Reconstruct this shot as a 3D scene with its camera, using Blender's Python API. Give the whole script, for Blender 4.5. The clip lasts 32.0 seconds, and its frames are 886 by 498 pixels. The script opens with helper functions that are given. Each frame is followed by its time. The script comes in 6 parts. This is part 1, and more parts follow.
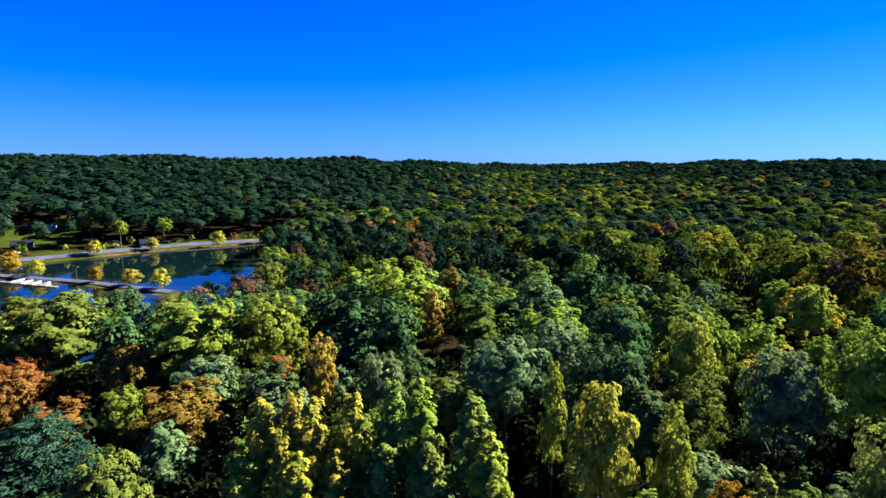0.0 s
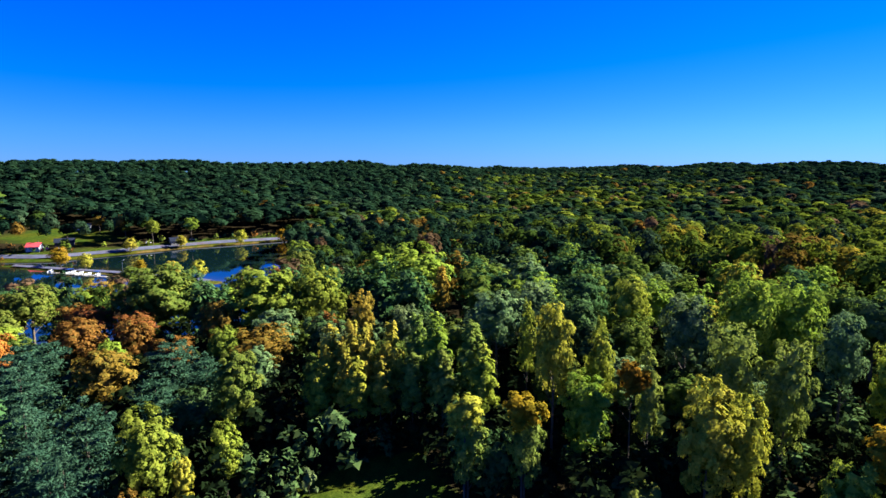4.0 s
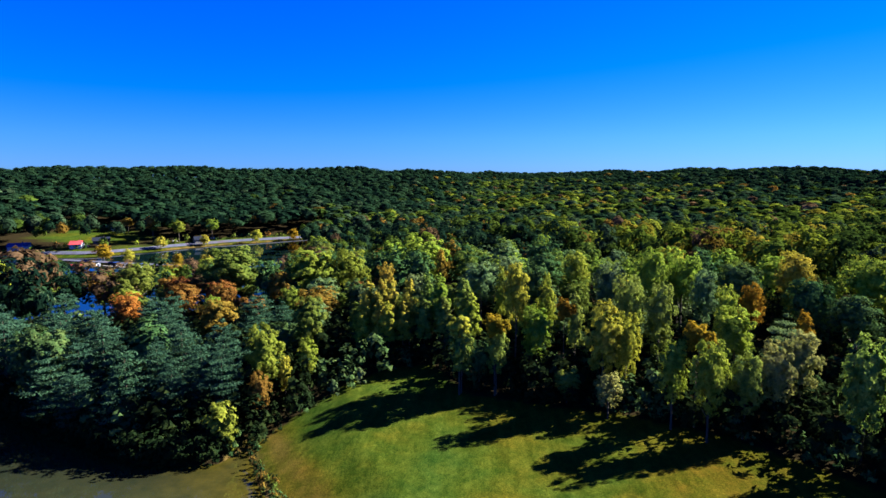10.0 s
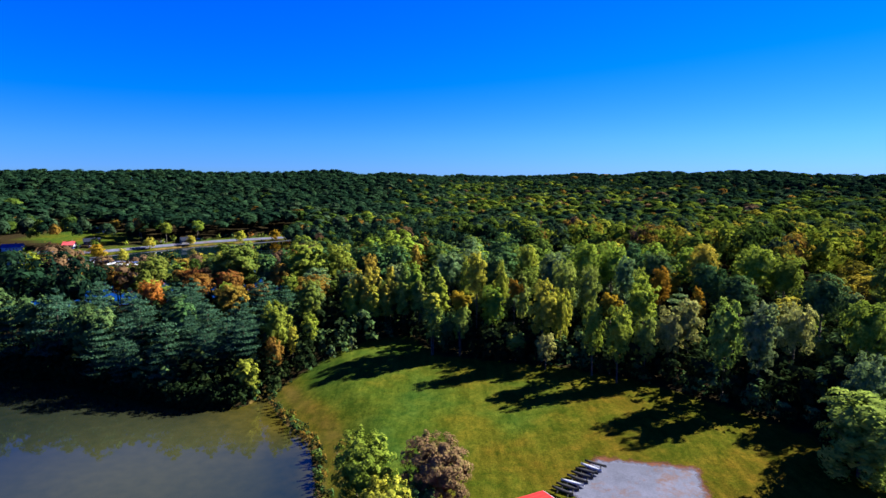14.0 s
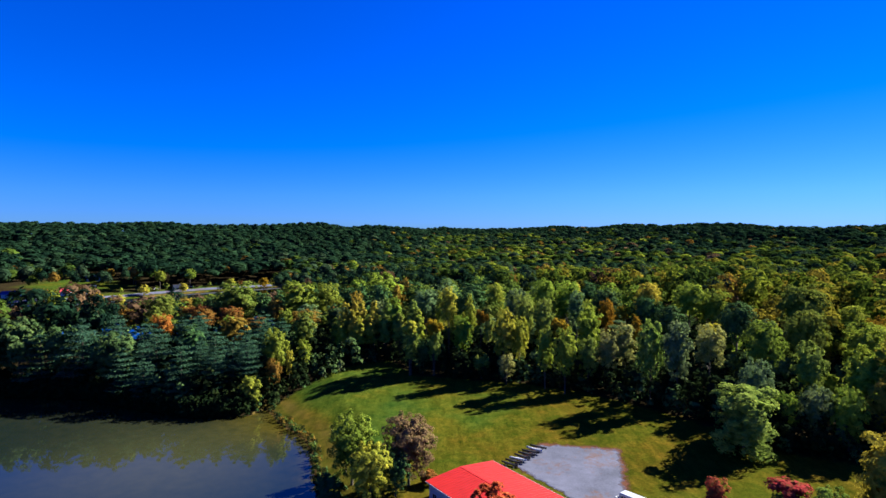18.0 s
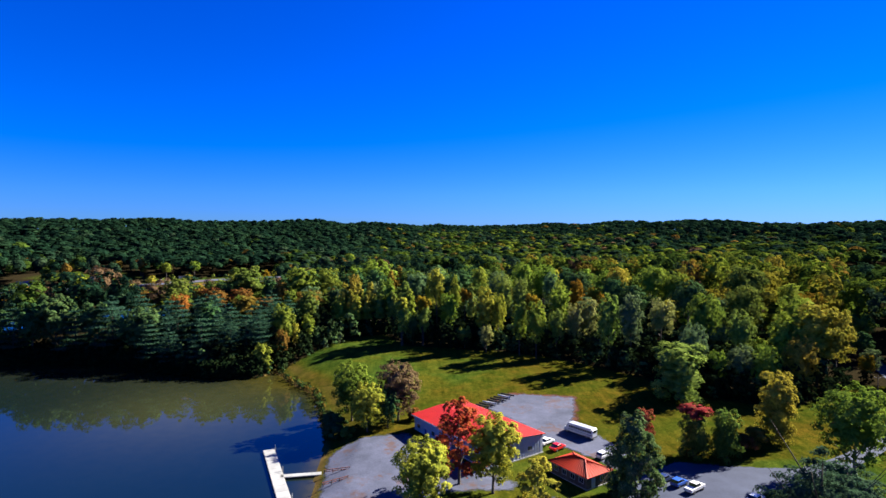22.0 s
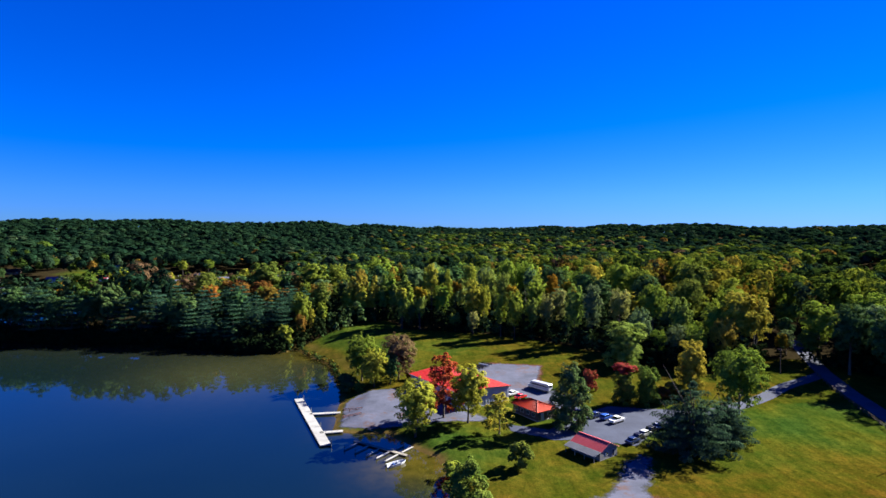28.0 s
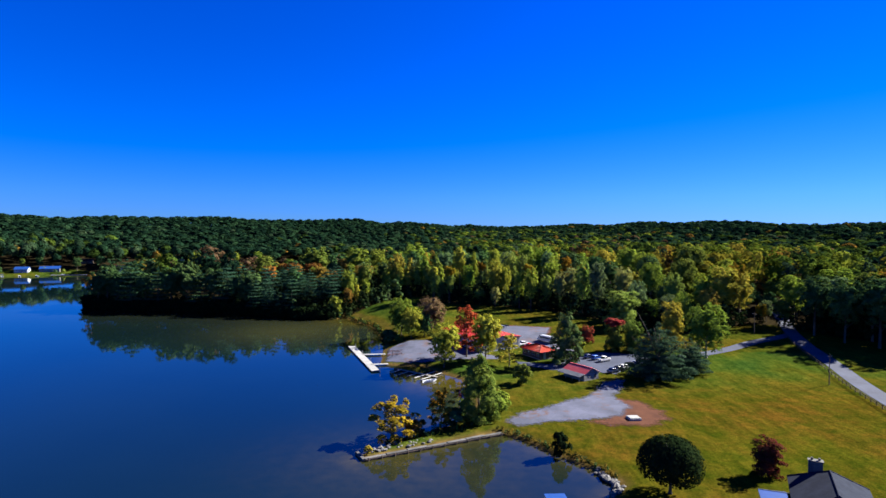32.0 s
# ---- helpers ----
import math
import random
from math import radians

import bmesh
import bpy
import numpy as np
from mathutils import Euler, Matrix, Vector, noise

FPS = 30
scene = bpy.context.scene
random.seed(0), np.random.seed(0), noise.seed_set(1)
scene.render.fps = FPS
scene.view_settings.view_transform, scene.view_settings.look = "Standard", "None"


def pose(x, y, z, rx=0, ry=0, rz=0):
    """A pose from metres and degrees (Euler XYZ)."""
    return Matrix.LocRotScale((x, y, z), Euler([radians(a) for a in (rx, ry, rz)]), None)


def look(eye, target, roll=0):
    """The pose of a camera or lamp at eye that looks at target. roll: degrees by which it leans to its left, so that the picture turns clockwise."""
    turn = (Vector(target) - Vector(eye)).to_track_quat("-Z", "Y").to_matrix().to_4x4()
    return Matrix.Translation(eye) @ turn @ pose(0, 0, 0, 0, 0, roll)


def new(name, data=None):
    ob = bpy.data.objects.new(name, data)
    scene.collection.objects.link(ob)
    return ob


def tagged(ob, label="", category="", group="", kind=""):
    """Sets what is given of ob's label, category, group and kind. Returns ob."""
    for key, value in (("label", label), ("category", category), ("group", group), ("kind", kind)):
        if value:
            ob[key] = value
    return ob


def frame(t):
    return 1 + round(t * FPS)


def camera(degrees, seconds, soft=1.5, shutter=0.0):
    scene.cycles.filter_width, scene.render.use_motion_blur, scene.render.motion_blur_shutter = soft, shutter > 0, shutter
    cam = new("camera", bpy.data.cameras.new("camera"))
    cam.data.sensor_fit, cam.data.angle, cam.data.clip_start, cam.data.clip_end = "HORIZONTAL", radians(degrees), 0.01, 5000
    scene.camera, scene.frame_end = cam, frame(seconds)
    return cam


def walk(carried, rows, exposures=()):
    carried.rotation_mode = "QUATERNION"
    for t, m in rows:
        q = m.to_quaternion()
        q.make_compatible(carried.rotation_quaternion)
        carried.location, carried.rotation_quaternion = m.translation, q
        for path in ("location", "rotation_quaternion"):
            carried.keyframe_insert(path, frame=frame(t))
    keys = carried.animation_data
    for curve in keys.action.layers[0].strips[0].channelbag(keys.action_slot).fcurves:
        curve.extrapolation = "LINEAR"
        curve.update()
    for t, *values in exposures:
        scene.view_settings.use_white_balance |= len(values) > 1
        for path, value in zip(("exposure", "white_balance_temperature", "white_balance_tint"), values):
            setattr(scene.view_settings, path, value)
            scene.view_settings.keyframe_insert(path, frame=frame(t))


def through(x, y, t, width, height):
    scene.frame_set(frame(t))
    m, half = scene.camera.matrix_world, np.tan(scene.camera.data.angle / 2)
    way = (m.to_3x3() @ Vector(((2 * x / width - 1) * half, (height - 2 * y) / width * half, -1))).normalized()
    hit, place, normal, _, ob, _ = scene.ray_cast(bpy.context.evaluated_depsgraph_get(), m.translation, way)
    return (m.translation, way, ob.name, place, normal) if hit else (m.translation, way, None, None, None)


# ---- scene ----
cam = camera(76.0, 32.0)
PATH = [
    (0, (-5.17, -50.326, 60.797), (-5.32, -48.354, 60.504), 0.2),
    (0.5, (-5.259, -56.071, 61.437), (-5.408, -54.099, 61.139), -0.0),
    (1, (-5.145, -61.037, 61.687), (-5.295, -59.065, 61.387), -0.1),
    (1.5, (-4.777, -65.47, 61.483), (-4.931, -63.498, 61.187), -0.1),
    (2, (-4.629, -70.658, 61.88), (-4.783, -68.686, 61.583), -0.2),
    (2.5, (-4.581, -75.953, 62.219), (-4.736, -73.982, 61.922), -0.3),
    (3, (-4.49, -80.932, 62.115), (-4.646, -78.96, 61.821), -0.2),
    (3.5, (-4.002, -83.924, 61.325), (-4.161, -81.951, 61.04), 0.0),
    (5.5, (-2.652, -100.661, 58.89), (-2.814, -98.686, 58.617), -0.1),
    (6, (-2.318, -105.709, 58.846), (-2.475, -103.734, 58.578), -0.0),
    (6.5, (-2.053, -109.935, 60.303), (-2.208, -107.96, 60.03), 0.0),
    (7, (-1.781, -114.178, 61.091), (-1.932, -112.202, 60.821), -0.0),
    (7.5, (-1.875, -119.132, 61.183), (-2.024, -117.156, 60.914), -0.0),
    (8, (-1.871, -123.829, 60.94), (-2.018, -121.852, 60.674), -0.0),
    (8.5, (-1.951, -128.015, 61.124), (-2.099, -126.039, 60.854), -0.1),
    (9, (-1.88, -132.535, 61.107), (-2.02, -130.557, 60.842), -0.0),
    (9.5, (-1.744, -137.093, 61.583), (-1.88, -135.116, 61.314), -0.2),
    (10, (-1.772, -142.162, 61.366), (-1.904, -140.184, 61.103), -0.1),
    (10.5, (-1.997, -147.376, 61.477), (-2.123, -145.397, 61.215), -0.1),
    (11, (-1.608, -152.436, 61.478), (-1.727, -150.457, 61.217), -0.1),
    (11.5, (-0.532, -157.085, 62.679), (-0.645, -155.105, 62.416), -0.1),
    (12, (0.327, -161.187, 64.172), (0.231, -159.206, 63.911), 0.0),
    (12.5, (0.091, -165.65, 64.771), (0.006, -163.668, 64.51), -0.0),
    (13, (0.132, -170.072, 63.386), (0.052, -168.09, 63.13), -0.1),
    (13.5, (0.069, -175.319, 63.09), (0.01, -173.336, 62.835), -0.1),
    (15.5, (0.555, -194.477, 61.398), (0.551, -192.493, 61.146), 0.0),
    (16, (1.128, -198.944, 60.77), (1.129, -196.959, 60.523), 0.1),
    (16.5, (1.223, -202.102, 60.565), (1.233, -200.103, 60.491), 0.1),
    (17, (2.26, -205.736, 60.125), (2.27, -203.737, 60.063), 0.1),
    (17.5, (2.972, -209.265, 59.986), (2.99, -207.266, 59.92), -0.1),
    (18, (3.622, -213.481, 59.952), (3.641, -211.482, 59.885), -0.1),
    (18.5, (4.246, -217.502, 59.501), (4.265, -215.503, 59.435), -0.1),
    (19, (4.713, -220.954, 59.316), (4.723, -218.955, 59.251), -0.1),
    (19.5, (5.266, -223.925, 58.232), (5.274, -221.926, 58.168), -0.2),
    (20, (4.885, -227.477, 58.211), (4.896, -225.478, 58.142), -0.2),
    (20.5, (5.325, -231.602, 57.644), (5.336, -229.604, 57.574), -0.2),
    (21, (5.94, -234.782, 56.496), (5.956, -232.783, 56.422), -0.2),
    (21.5, (6.393, -238.619, 55.943), (6.414, -236.62, 55.871), -0.2),
    (22, (6.994, -241.956, 55.27), (7.025, -239.958, 55.198), -0.1),
    (22.5, (6.939, -245.923, 54.463), (6.978, -243.924, 54.396), 0.0),
    (23, (7.308, -250.266, 54.012), (7.352, -248.268, 53.949), 0.1),
    (23.5, (7.489, -254.564, 53.581), (7.538, -252.566, 53.522), 0.1),
    (24, (7.434, -258.921, 53.367), (7.49, -256.923, 53.307), 0.1),
    (24.5, (7.784, -262.213, 52.408), (7.856, -260.216, 52.346), 0.1),
    (25, (8.247, -265.37, 52.482), (8.307, -263.372, 52.416), 0.1),
    (25.5, (8.695, -268.884, 52.797), (8.774, -266.887, 52.727), 0.1),
    (27.5, (8.914, -278.98, 54.997), (8.962, -276.982, 54.932), 0.0),
    (28, (9.387, -283.883, 54.527), (9.417, -281.884, 54.464), 0.2),
    (28.5, (9.884, -287.134, 53.701), (9.896, -285.135, 53.631), 0.2),
    (29, (10.446, -291.076, 52.399), (10.447, -289.077, 52.335), 0.2),
    (29.5, (10.417, -296.036, 51.313), (10.404, -294.037, 51.255), 0.2),
    (30, (10.742, -298.224, 50.702), (10.712, -296.225, 50.644), 0.3),
    (30.5, (10.771, -301.294, 51.053), (10.726, -299.295, 51.007), 0.3),
    (31, (11.069, -309.204, 50.426), (11.008, -307.205, 50.382), 0.3),
    (31.5, (10.959, -318.864, 48.921), (10.893, -316.866, 48.87), 0.3),
    (32, (12.056, -327.704, 46.661), (11.972, -325.706, 46.6), 0.2),
]
walk(cam, [(t, look(eye, target, roll)) for t, eye, target, roll in PATH], exposures=[(0.0, 2.56), (13.5, 2.54), (16.0, 2.48), (17.0, 2.42), (24.0, 2.36), (32.0, 2.33)])

# ---- light ----
SUN_AZ, SUN_EL = radians(61.5), radians(31.5)
world = bpy.data.worlds.new("world")
scene.world = world
world.use_nodes = True
wn, wl = world.node_tree.nodes, world.node_tree.links
wn.clear()
sky = wn.new("ShaderNodeTexSky")
sky.sky_type = "NISHITA"
sky.sun_disc = False
sky.sun_elevation, sky.sun_rotation = SUN_EL, SUN_AZ
sky.altitude, sky.air_density, sky.dust_density, sky.ozone_density = 200.0, 1.0, 0.0, 3.0
sat = wn.new("ShaderNodeHueSaturation")
sat.inputs["Saturation"].default_value = 1.3
tint = wn.new("ShaderNodeMix")
tint.data_type, tint.blend_type = "RGBA", "MULTIPLY"
tint.inputs[0].default_value = 1.0
tint.inputs[7].default_value = (0.108, 0.218, 0.770, 1.0)
deepen, floor_ = wn.new("ShaderNodeVectorMath"), wn.new("ShaderNodeVectorMath")
deepen.operation, floor_.operation = "SUBTRACT", "MAXIMUM"
deepen.inputs[1].default_value, floor_.inputs[1].default_value = (0.192, 0.0, 0.0), (0.0, 0.0, 0.0)
bg = wn.new("ShaderNodeBackground")
bg.inputs["Strength"].default_value = 0.050
wout = wn.new("ShaderNodeOutputWorld")
wl.new(sky.outputs[0], sat.inputs["Color"])
wl.new(sat.outputs[0], tint.inputs[6])
wl.new(tint.outputs[2], deepen.inputs[0])
wl.new(deepen.outputs[0], floor_.inputs[0])
wl.new(floor_.outputs[0], bg.inputs["Color"])
wl.new(bg.outputs[0], wout.inputs[0])
sun = new("sun", bpy.data.lights.new("sun", "SUN"))
sun.data.energy, sun.data.angle, sun.data.color = 4.9, radians(0.53), (1.0, 0.95, 0.84)
sun_from = Vector((math.sin(SUN_AZ) * math.cos(SUN_EL), math.cos(SUN_AZ) * math.cos(SUN_EL), math.sin(SUN_EL)))
sun.matrix_world = look(sun_from * 400, (0, 0, 0))


# ---- materials ----
def ramp_node(nt, fac, stops):
    r = nt.nodes.new("ShaderNodeValToRGB")
    els = r.color_ramp.elements
    while len(els) < len(stops):
        els.new(0.5)
    for e, (p, c) in zip(els, stops):
        e.position, e.color = p, (*c, 1.0)
    nt.links.new(fac, r.inputs[0])
    return r.outputs[0]


def mix_node(nt, a, b, fac=0.5, mode="MIX"):
    m = nt.nodes.new("ShaderNodeMix")
    m.data_type, m.blend_type = "RGBA", mode
    for sock, v in ((m.inputs[0], fac), (m.inputs[6], a), (m.inputs[7], b)):
        if isinstance(v, bpy.types.NodeSocket):
            nt.links.new(v, sock)
        elif isinstance(v, tuple):
            sock.default_value = (*v, 1.0)
        else:
            sock.default_value = v
    return m.outputs[2]


def noise_node(nt, scale, detail=3.0, rough=0.55, coords="Object", stretch=None):
    tc = nt.nodes.new("ShaderNodeTexCoord") if coords != "World" else nt.nodes.new("ShaderNodeNewGeometry")
    src = tc.outputs[coords] if coords != "World" else tc.outputs["Position"]
    if stretch:
        mp = nt.nodes.new("ShaderNodeMapping")
        mp.inputs["Scale"].default_value = stretch[:3]
        if len(stretch) > 3:
            mp.inputs["Rotation"].default_value = (0, 0, stretch[3])
        nt.links.new(src, mp.inputs[0])
        src = mp.outputs[0]
    n = nt.nodes.new("ShaderNodeTexNoise")
    n.inputs["Scale"].default_value, n.inputs["Detail"].default_value, n.inputs["Roughness"].default_value = scale, detail, rough
    nt.links.new(src, n.inputs["Vector"])
    return n.outputs["Fac"]


def base_material(name, rough=0.7, metal=0.0, spec=0.3):
    m = bpy.data.materials.new(name)
    m.use_nodes = True
    b = m.node_tree.nodes["Principled BSDF"]
    b.inputs["Roughness"].default_value, b.inputs["Metallic"].default_value = rough, metal
    b.inputs["Specular IOR Level"].default_value = spec
    return m, m.node_tree, b


def bump(nt, b, fac, strength, distance):
    k = nt.nodes.new("ShaderNodeBump")
    k.inputs["Strength"].default_value, k.inputs["Distance"].default_value = strength, distance
    nt.links.new(fac, k.inputs["Height"])
    nt.links.new(k.outputs[0], b.inputs["Normal"])


def surface(name, dark, light, scale=2.0, rough=0.7, metal=0.0, spec=0.3, fine=None, bumps=0.0, stretch=None, coords="World", vary=0.0, worn=False, stain=None):
    """Two colours mixed by coarse and fine noise, with relief."""
    m, nt, b = base_material(name, rough, metal, spec)
    a = noise_node(nt, scale, 4, 0.6, coords, stretch)
    f = noise_node(nt, fine or scale * 9, 3, 0.6, coords, stretch)
    k = mix_node(nt, a, f, 0.4)
    c = ramp_node(nt, k, [(0.36, dark), (0.64, light)])
    if stain:
        # another earth showing through in patches
        n4 = mix_node(nt, noise_node(nt, 0.11, 5, 0.65, coords), noise_node(nt, 0.7, 4, 0.7, coords), 0.35)
        c = mix_node(nt, c, stain, ramp_node(nt, n4, [(0.53, (0, 0, 0)), (0.62, (0.75, 0.75, 0.75))]))
    if vary:
        oi = nt.nodes.new("ShaderNodeObjectInfo")
        g = ramp_node(nt, oi.outputs["Random"], [(0, (1 - vary,) * 3), (1, (1 + vary,) * 3)])
        c = mix_node(nt, c, g, 1.0, "MULTIPLY")
    nt.links.new(c, b.inputs["Base Color"])
    if bumps:
        bump(nt, b, f, 0.6, bumps)
    if worn:
        # frayed border: grass shows through near the edge of the sheet
        at = nt.nodes.new("ShaderNodeAttribute")
        at.attribute_name = "inner"
        n3 = noise_node(nt, 0.9, 5, 0.7, coords)
        cut = nt.nodes.new("ShaderNodeMath")
        cut.operation = "SUBTRACT"
        nt.links.new(at.outputs["Fac"], cut.inputs[0])
        nt.links.new(n3, cut.inputs[1])
        soft = nt.nodes.new("ShaderNodeMapRange")
        soft.inputs[1].default_value, soft.inputs[2].default_value = -0.22, 0.14
        nt.links.new(cut.outputs[0], soft.inputs[0])
        mx, tr = nt.nodes.new("ShaderNodeMixShader"), nt.nodes.new("ShaderNodeBsdfTransparent")
        nt.links.new(soft.outputs[0], mx.inputs[0])
        nt.links.new(tr.outputs[0], mx.inputs[1])
        nt.links.new(b.outputs[0], mx.inputs[2])
        nt.links.new(mx.outputs[0], nt.nodes["Material Output"].inputs[0])
    return m


def leaf_material(name, stops, through=0.45, hue=0.02, whole=False):
    """Leaves: a colour for each clump (whole: for each crown), a shift for each tree, some light passing through."""
    m, nt, b = base_material(name, 1.0, 0.0, 0.0)
    geo = nt.nodes.new("ShaderNodeNewGeometry")
    n = len(stops)
    pick = geo.outputs["Random Per Island"]
    if whole:
        at = nt.nodes.new("ShaderNodeAttribute")
        at.attribute_name = "crown"
        pick = at.outputs["Fac"]
    else:
        # boughs of one colour within the crown
        bough = ramp_node(nt, noise_node(nt, 0.38, 2, 0.5, "World"), [(0.34, (0, 0, 0)), (0.66, (1, 1, 1))])
        pick = mix_node(nt, pick, bough, 0.5)
    c = ramp_node(nt, pick, [(i / (n - 1), s) for i, s in enumerate(stops)])
    if whole:
        c = mix_node(nt, c, ramp_node(nt, geo.outputs["Random Per Island"], [(0, (0.72, 0.74, 0.74)), (1, (1.28, 1.25, 1.2))]), 1.0, "MULTIPLY")
    oi = nt.nodes.new("ShaderNodeObjectInfo")
    hs = nt.nodes.new("ShaderNodeHueSaturation")
    for sock, lo, hi in (("Hue", 0.5 - hue, 0.5 + hue), ("Value", 0.8, 1.2)):
        mr = nt.nodes.new("ShaderNodeMapRange")
        mr.inputs[3].default_value, mr.inputs[4].default_value = lo, hi
        nt.links.new(oi.outputs["Random"] if sock == "Hue" else noise_node(nt, 0.25, 2, 0.5, "World"), mr.inputs[0])
        nt.links.new(mr.outputs[0], hs.inputs[sock])
    nt.links.new(c, hs.inputs["Color"])
    nt.links.new(hs.outputs[0], b.inputs["Base Color"])
    tr = nt.nodes.new("ShaderNodeBsdfTranslucent")
    nt.links.new(hs.outputs[0], tr.inputs[0])
    mx = nt.nodes.new("ShaderNodeMixShader")
    mx.inputs[0].default_value = through
    nt.links.new(b.outputs[0], mx.inputs[1])
    nt.links.new(tr.outputs[0], mx.inputs[2])
    nt.links.new(mx.outputs[0], nt.nodes["Material Output"].inputs[0])
    return m


LEAF = {
    "green": leaf_material("leaf_green", [(0.043, 0.077, 0.013), (0.099, 0.136, 0.024), (0.167, 0.190, 0.033)], 0.32),
    "dark": leaf_material("leaf_dark", [(0.018, 0.042, 0.014), (0.040, 0.081, 0.027), (0.082, 0.126, 0.037)], 0.15),
    "bluish": leaf_material("leaf_bluish", [(0.047, 0.087, 0.038), (0.102, 0.155, 0.060), (0.181, 0.235, 0.088)], 0.32),
    "lime": leaf_material("leaf_lime", [(0.084, 0.135, 0.014), (0.189, 0.250, 0.031), (0.306, 0.340, 0.045)], 0.32),
    "olive": leaf_material("leaf_olive", [(0.065, 0.098, 0.012), (0.140, 0.184, 0.025), (0.216, 0.252, 0.032)], 0.32),
    "sage": leaf_material("leaf_sage", [(0.080, 0.123, 0.024), (0.158, 0.214, 0.039), (0.248, 0.297, 0.057)], 0.32),
    "gold": leaf_material("leaf_gold", [(0.127, 0.143, 0.019), (0.276, 0.264, 0.033), (0.415, 0.334, 0.043)], 0.32),
    "pale": leaf_material("leaf_pale", [(0.112, 0.129, 0.039), (0.239, 0.245, 0.070), (0.364, 0.329, 0.101)], 0.32),
    "yellow": leaf_material("leaf_yellow", [(0.151, 0.134, 0.022), (0.301, 0.242, 0.032), (0.385, 0.289, 0.041)], 0.32),
    "orange": leaf_material("leaf_orange", [(0.099, 0.078, 0.009), (0.225, 0.143, 0.013), (0.324, 0.189, 0.017)], 0.32),
    "rust": leaf_material("leaf_rust", [(0.070, 0.060, 0.014), (0.200, 0.088, 0.020), (0.165, 0.122, 0.028)], 0.32, 0.035),
    "red": leaf_material("leaf_red", [(0.139, 0.046, 0.014), (0.294, 0.074, 0.023), (0.354, 0.150, 0.036)], 0.32),
    "pink": leaf_material("leaf_pink", [(0.060, 0.045, 0.026), (0.150, 0.088, 0.050), (0.150, 0.125, 0.045)], 0.32),
    "crimson": leaf_material("leaf_crimson", [(0.128, 0.032, 0.022), (0.294, 0.032, 0.044), (0.074, 0.074, 0.019)], 0.32),
    "maroon": leaf_material("leaf_maroon", [(0.039, 0.013, 0.009), (0.101, 0.017, 0.017), (0.031, 0.039, 0.011)], 0.32),
    "glossy": leaf_material("leaf_glossy", [(0.024, 0.054, 0.017), (0.051, 0.093, 0.029), (0.173, 0.225, 0.096)], 0.32, 0.01),
    "needles": leaf_material("pine_needles", [(0.012, 0.034, 0.024), (0.029, 0.071, 0.040), (0.055, 0.111, 0.062)], 0.32, 0.01),
    # near-black green: shade put into the colour of undergrowth and the dome tree
    "deep": leaf_material("leaf_shade_green", [(0.004, 0.009, 0.003), (0.009, 0.018, 0.007), (0.020, 0.030, 0.008)], 0.15, 0.01),
    "cedar": leaf_material("cedar_needles", [(0.012, 0.030, 0.018), (0.030, 0.060, 0.034), (0.060, 0.100, 0.056)], 0.32, 0.01),
}
# far off a clump is a whole bough, its shade put into the colour
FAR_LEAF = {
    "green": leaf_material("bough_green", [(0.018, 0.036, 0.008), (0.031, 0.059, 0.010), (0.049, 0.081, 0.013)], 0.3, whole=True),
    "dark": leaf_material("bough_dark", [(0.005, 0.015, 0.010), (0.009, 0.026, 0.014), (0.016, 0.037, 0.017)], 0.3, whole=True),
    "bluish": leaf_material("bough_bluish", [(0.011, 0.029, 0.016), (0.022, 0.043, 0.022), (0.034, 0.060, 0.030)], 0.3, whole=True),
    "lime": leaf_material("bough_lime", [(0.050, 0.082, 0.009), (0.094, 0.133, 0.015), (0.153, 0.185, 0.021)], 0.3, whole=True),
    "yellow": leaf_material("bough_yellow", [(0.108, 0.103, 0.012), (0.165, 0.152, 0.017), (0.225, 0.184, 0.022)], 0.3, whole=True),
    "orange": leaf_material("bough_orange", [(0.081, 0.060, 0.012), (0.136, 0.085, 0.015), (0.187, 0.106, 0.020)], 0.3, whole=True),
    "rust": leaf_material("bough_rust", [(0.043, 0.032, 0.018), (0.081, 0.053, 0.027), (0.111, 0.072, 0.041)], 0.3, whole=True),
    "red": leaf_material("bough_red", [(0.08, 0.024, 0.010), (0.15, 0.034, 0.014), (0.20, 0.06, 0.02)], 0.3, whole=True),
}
bark = surface("bark", (0.029, 0.023, 0.017), (0.090, 0.073, 0.056), 1.5, 0.9, bumps=0.05, stretch=(4, 4, 0.6), vary=0.3)
pale_bark = surface("pale_bark", (0.090, 0.079, 0.062), (0.237, 0.219, 0.186), 1.2, 0.85, bumps=0.04, vary=0.15)


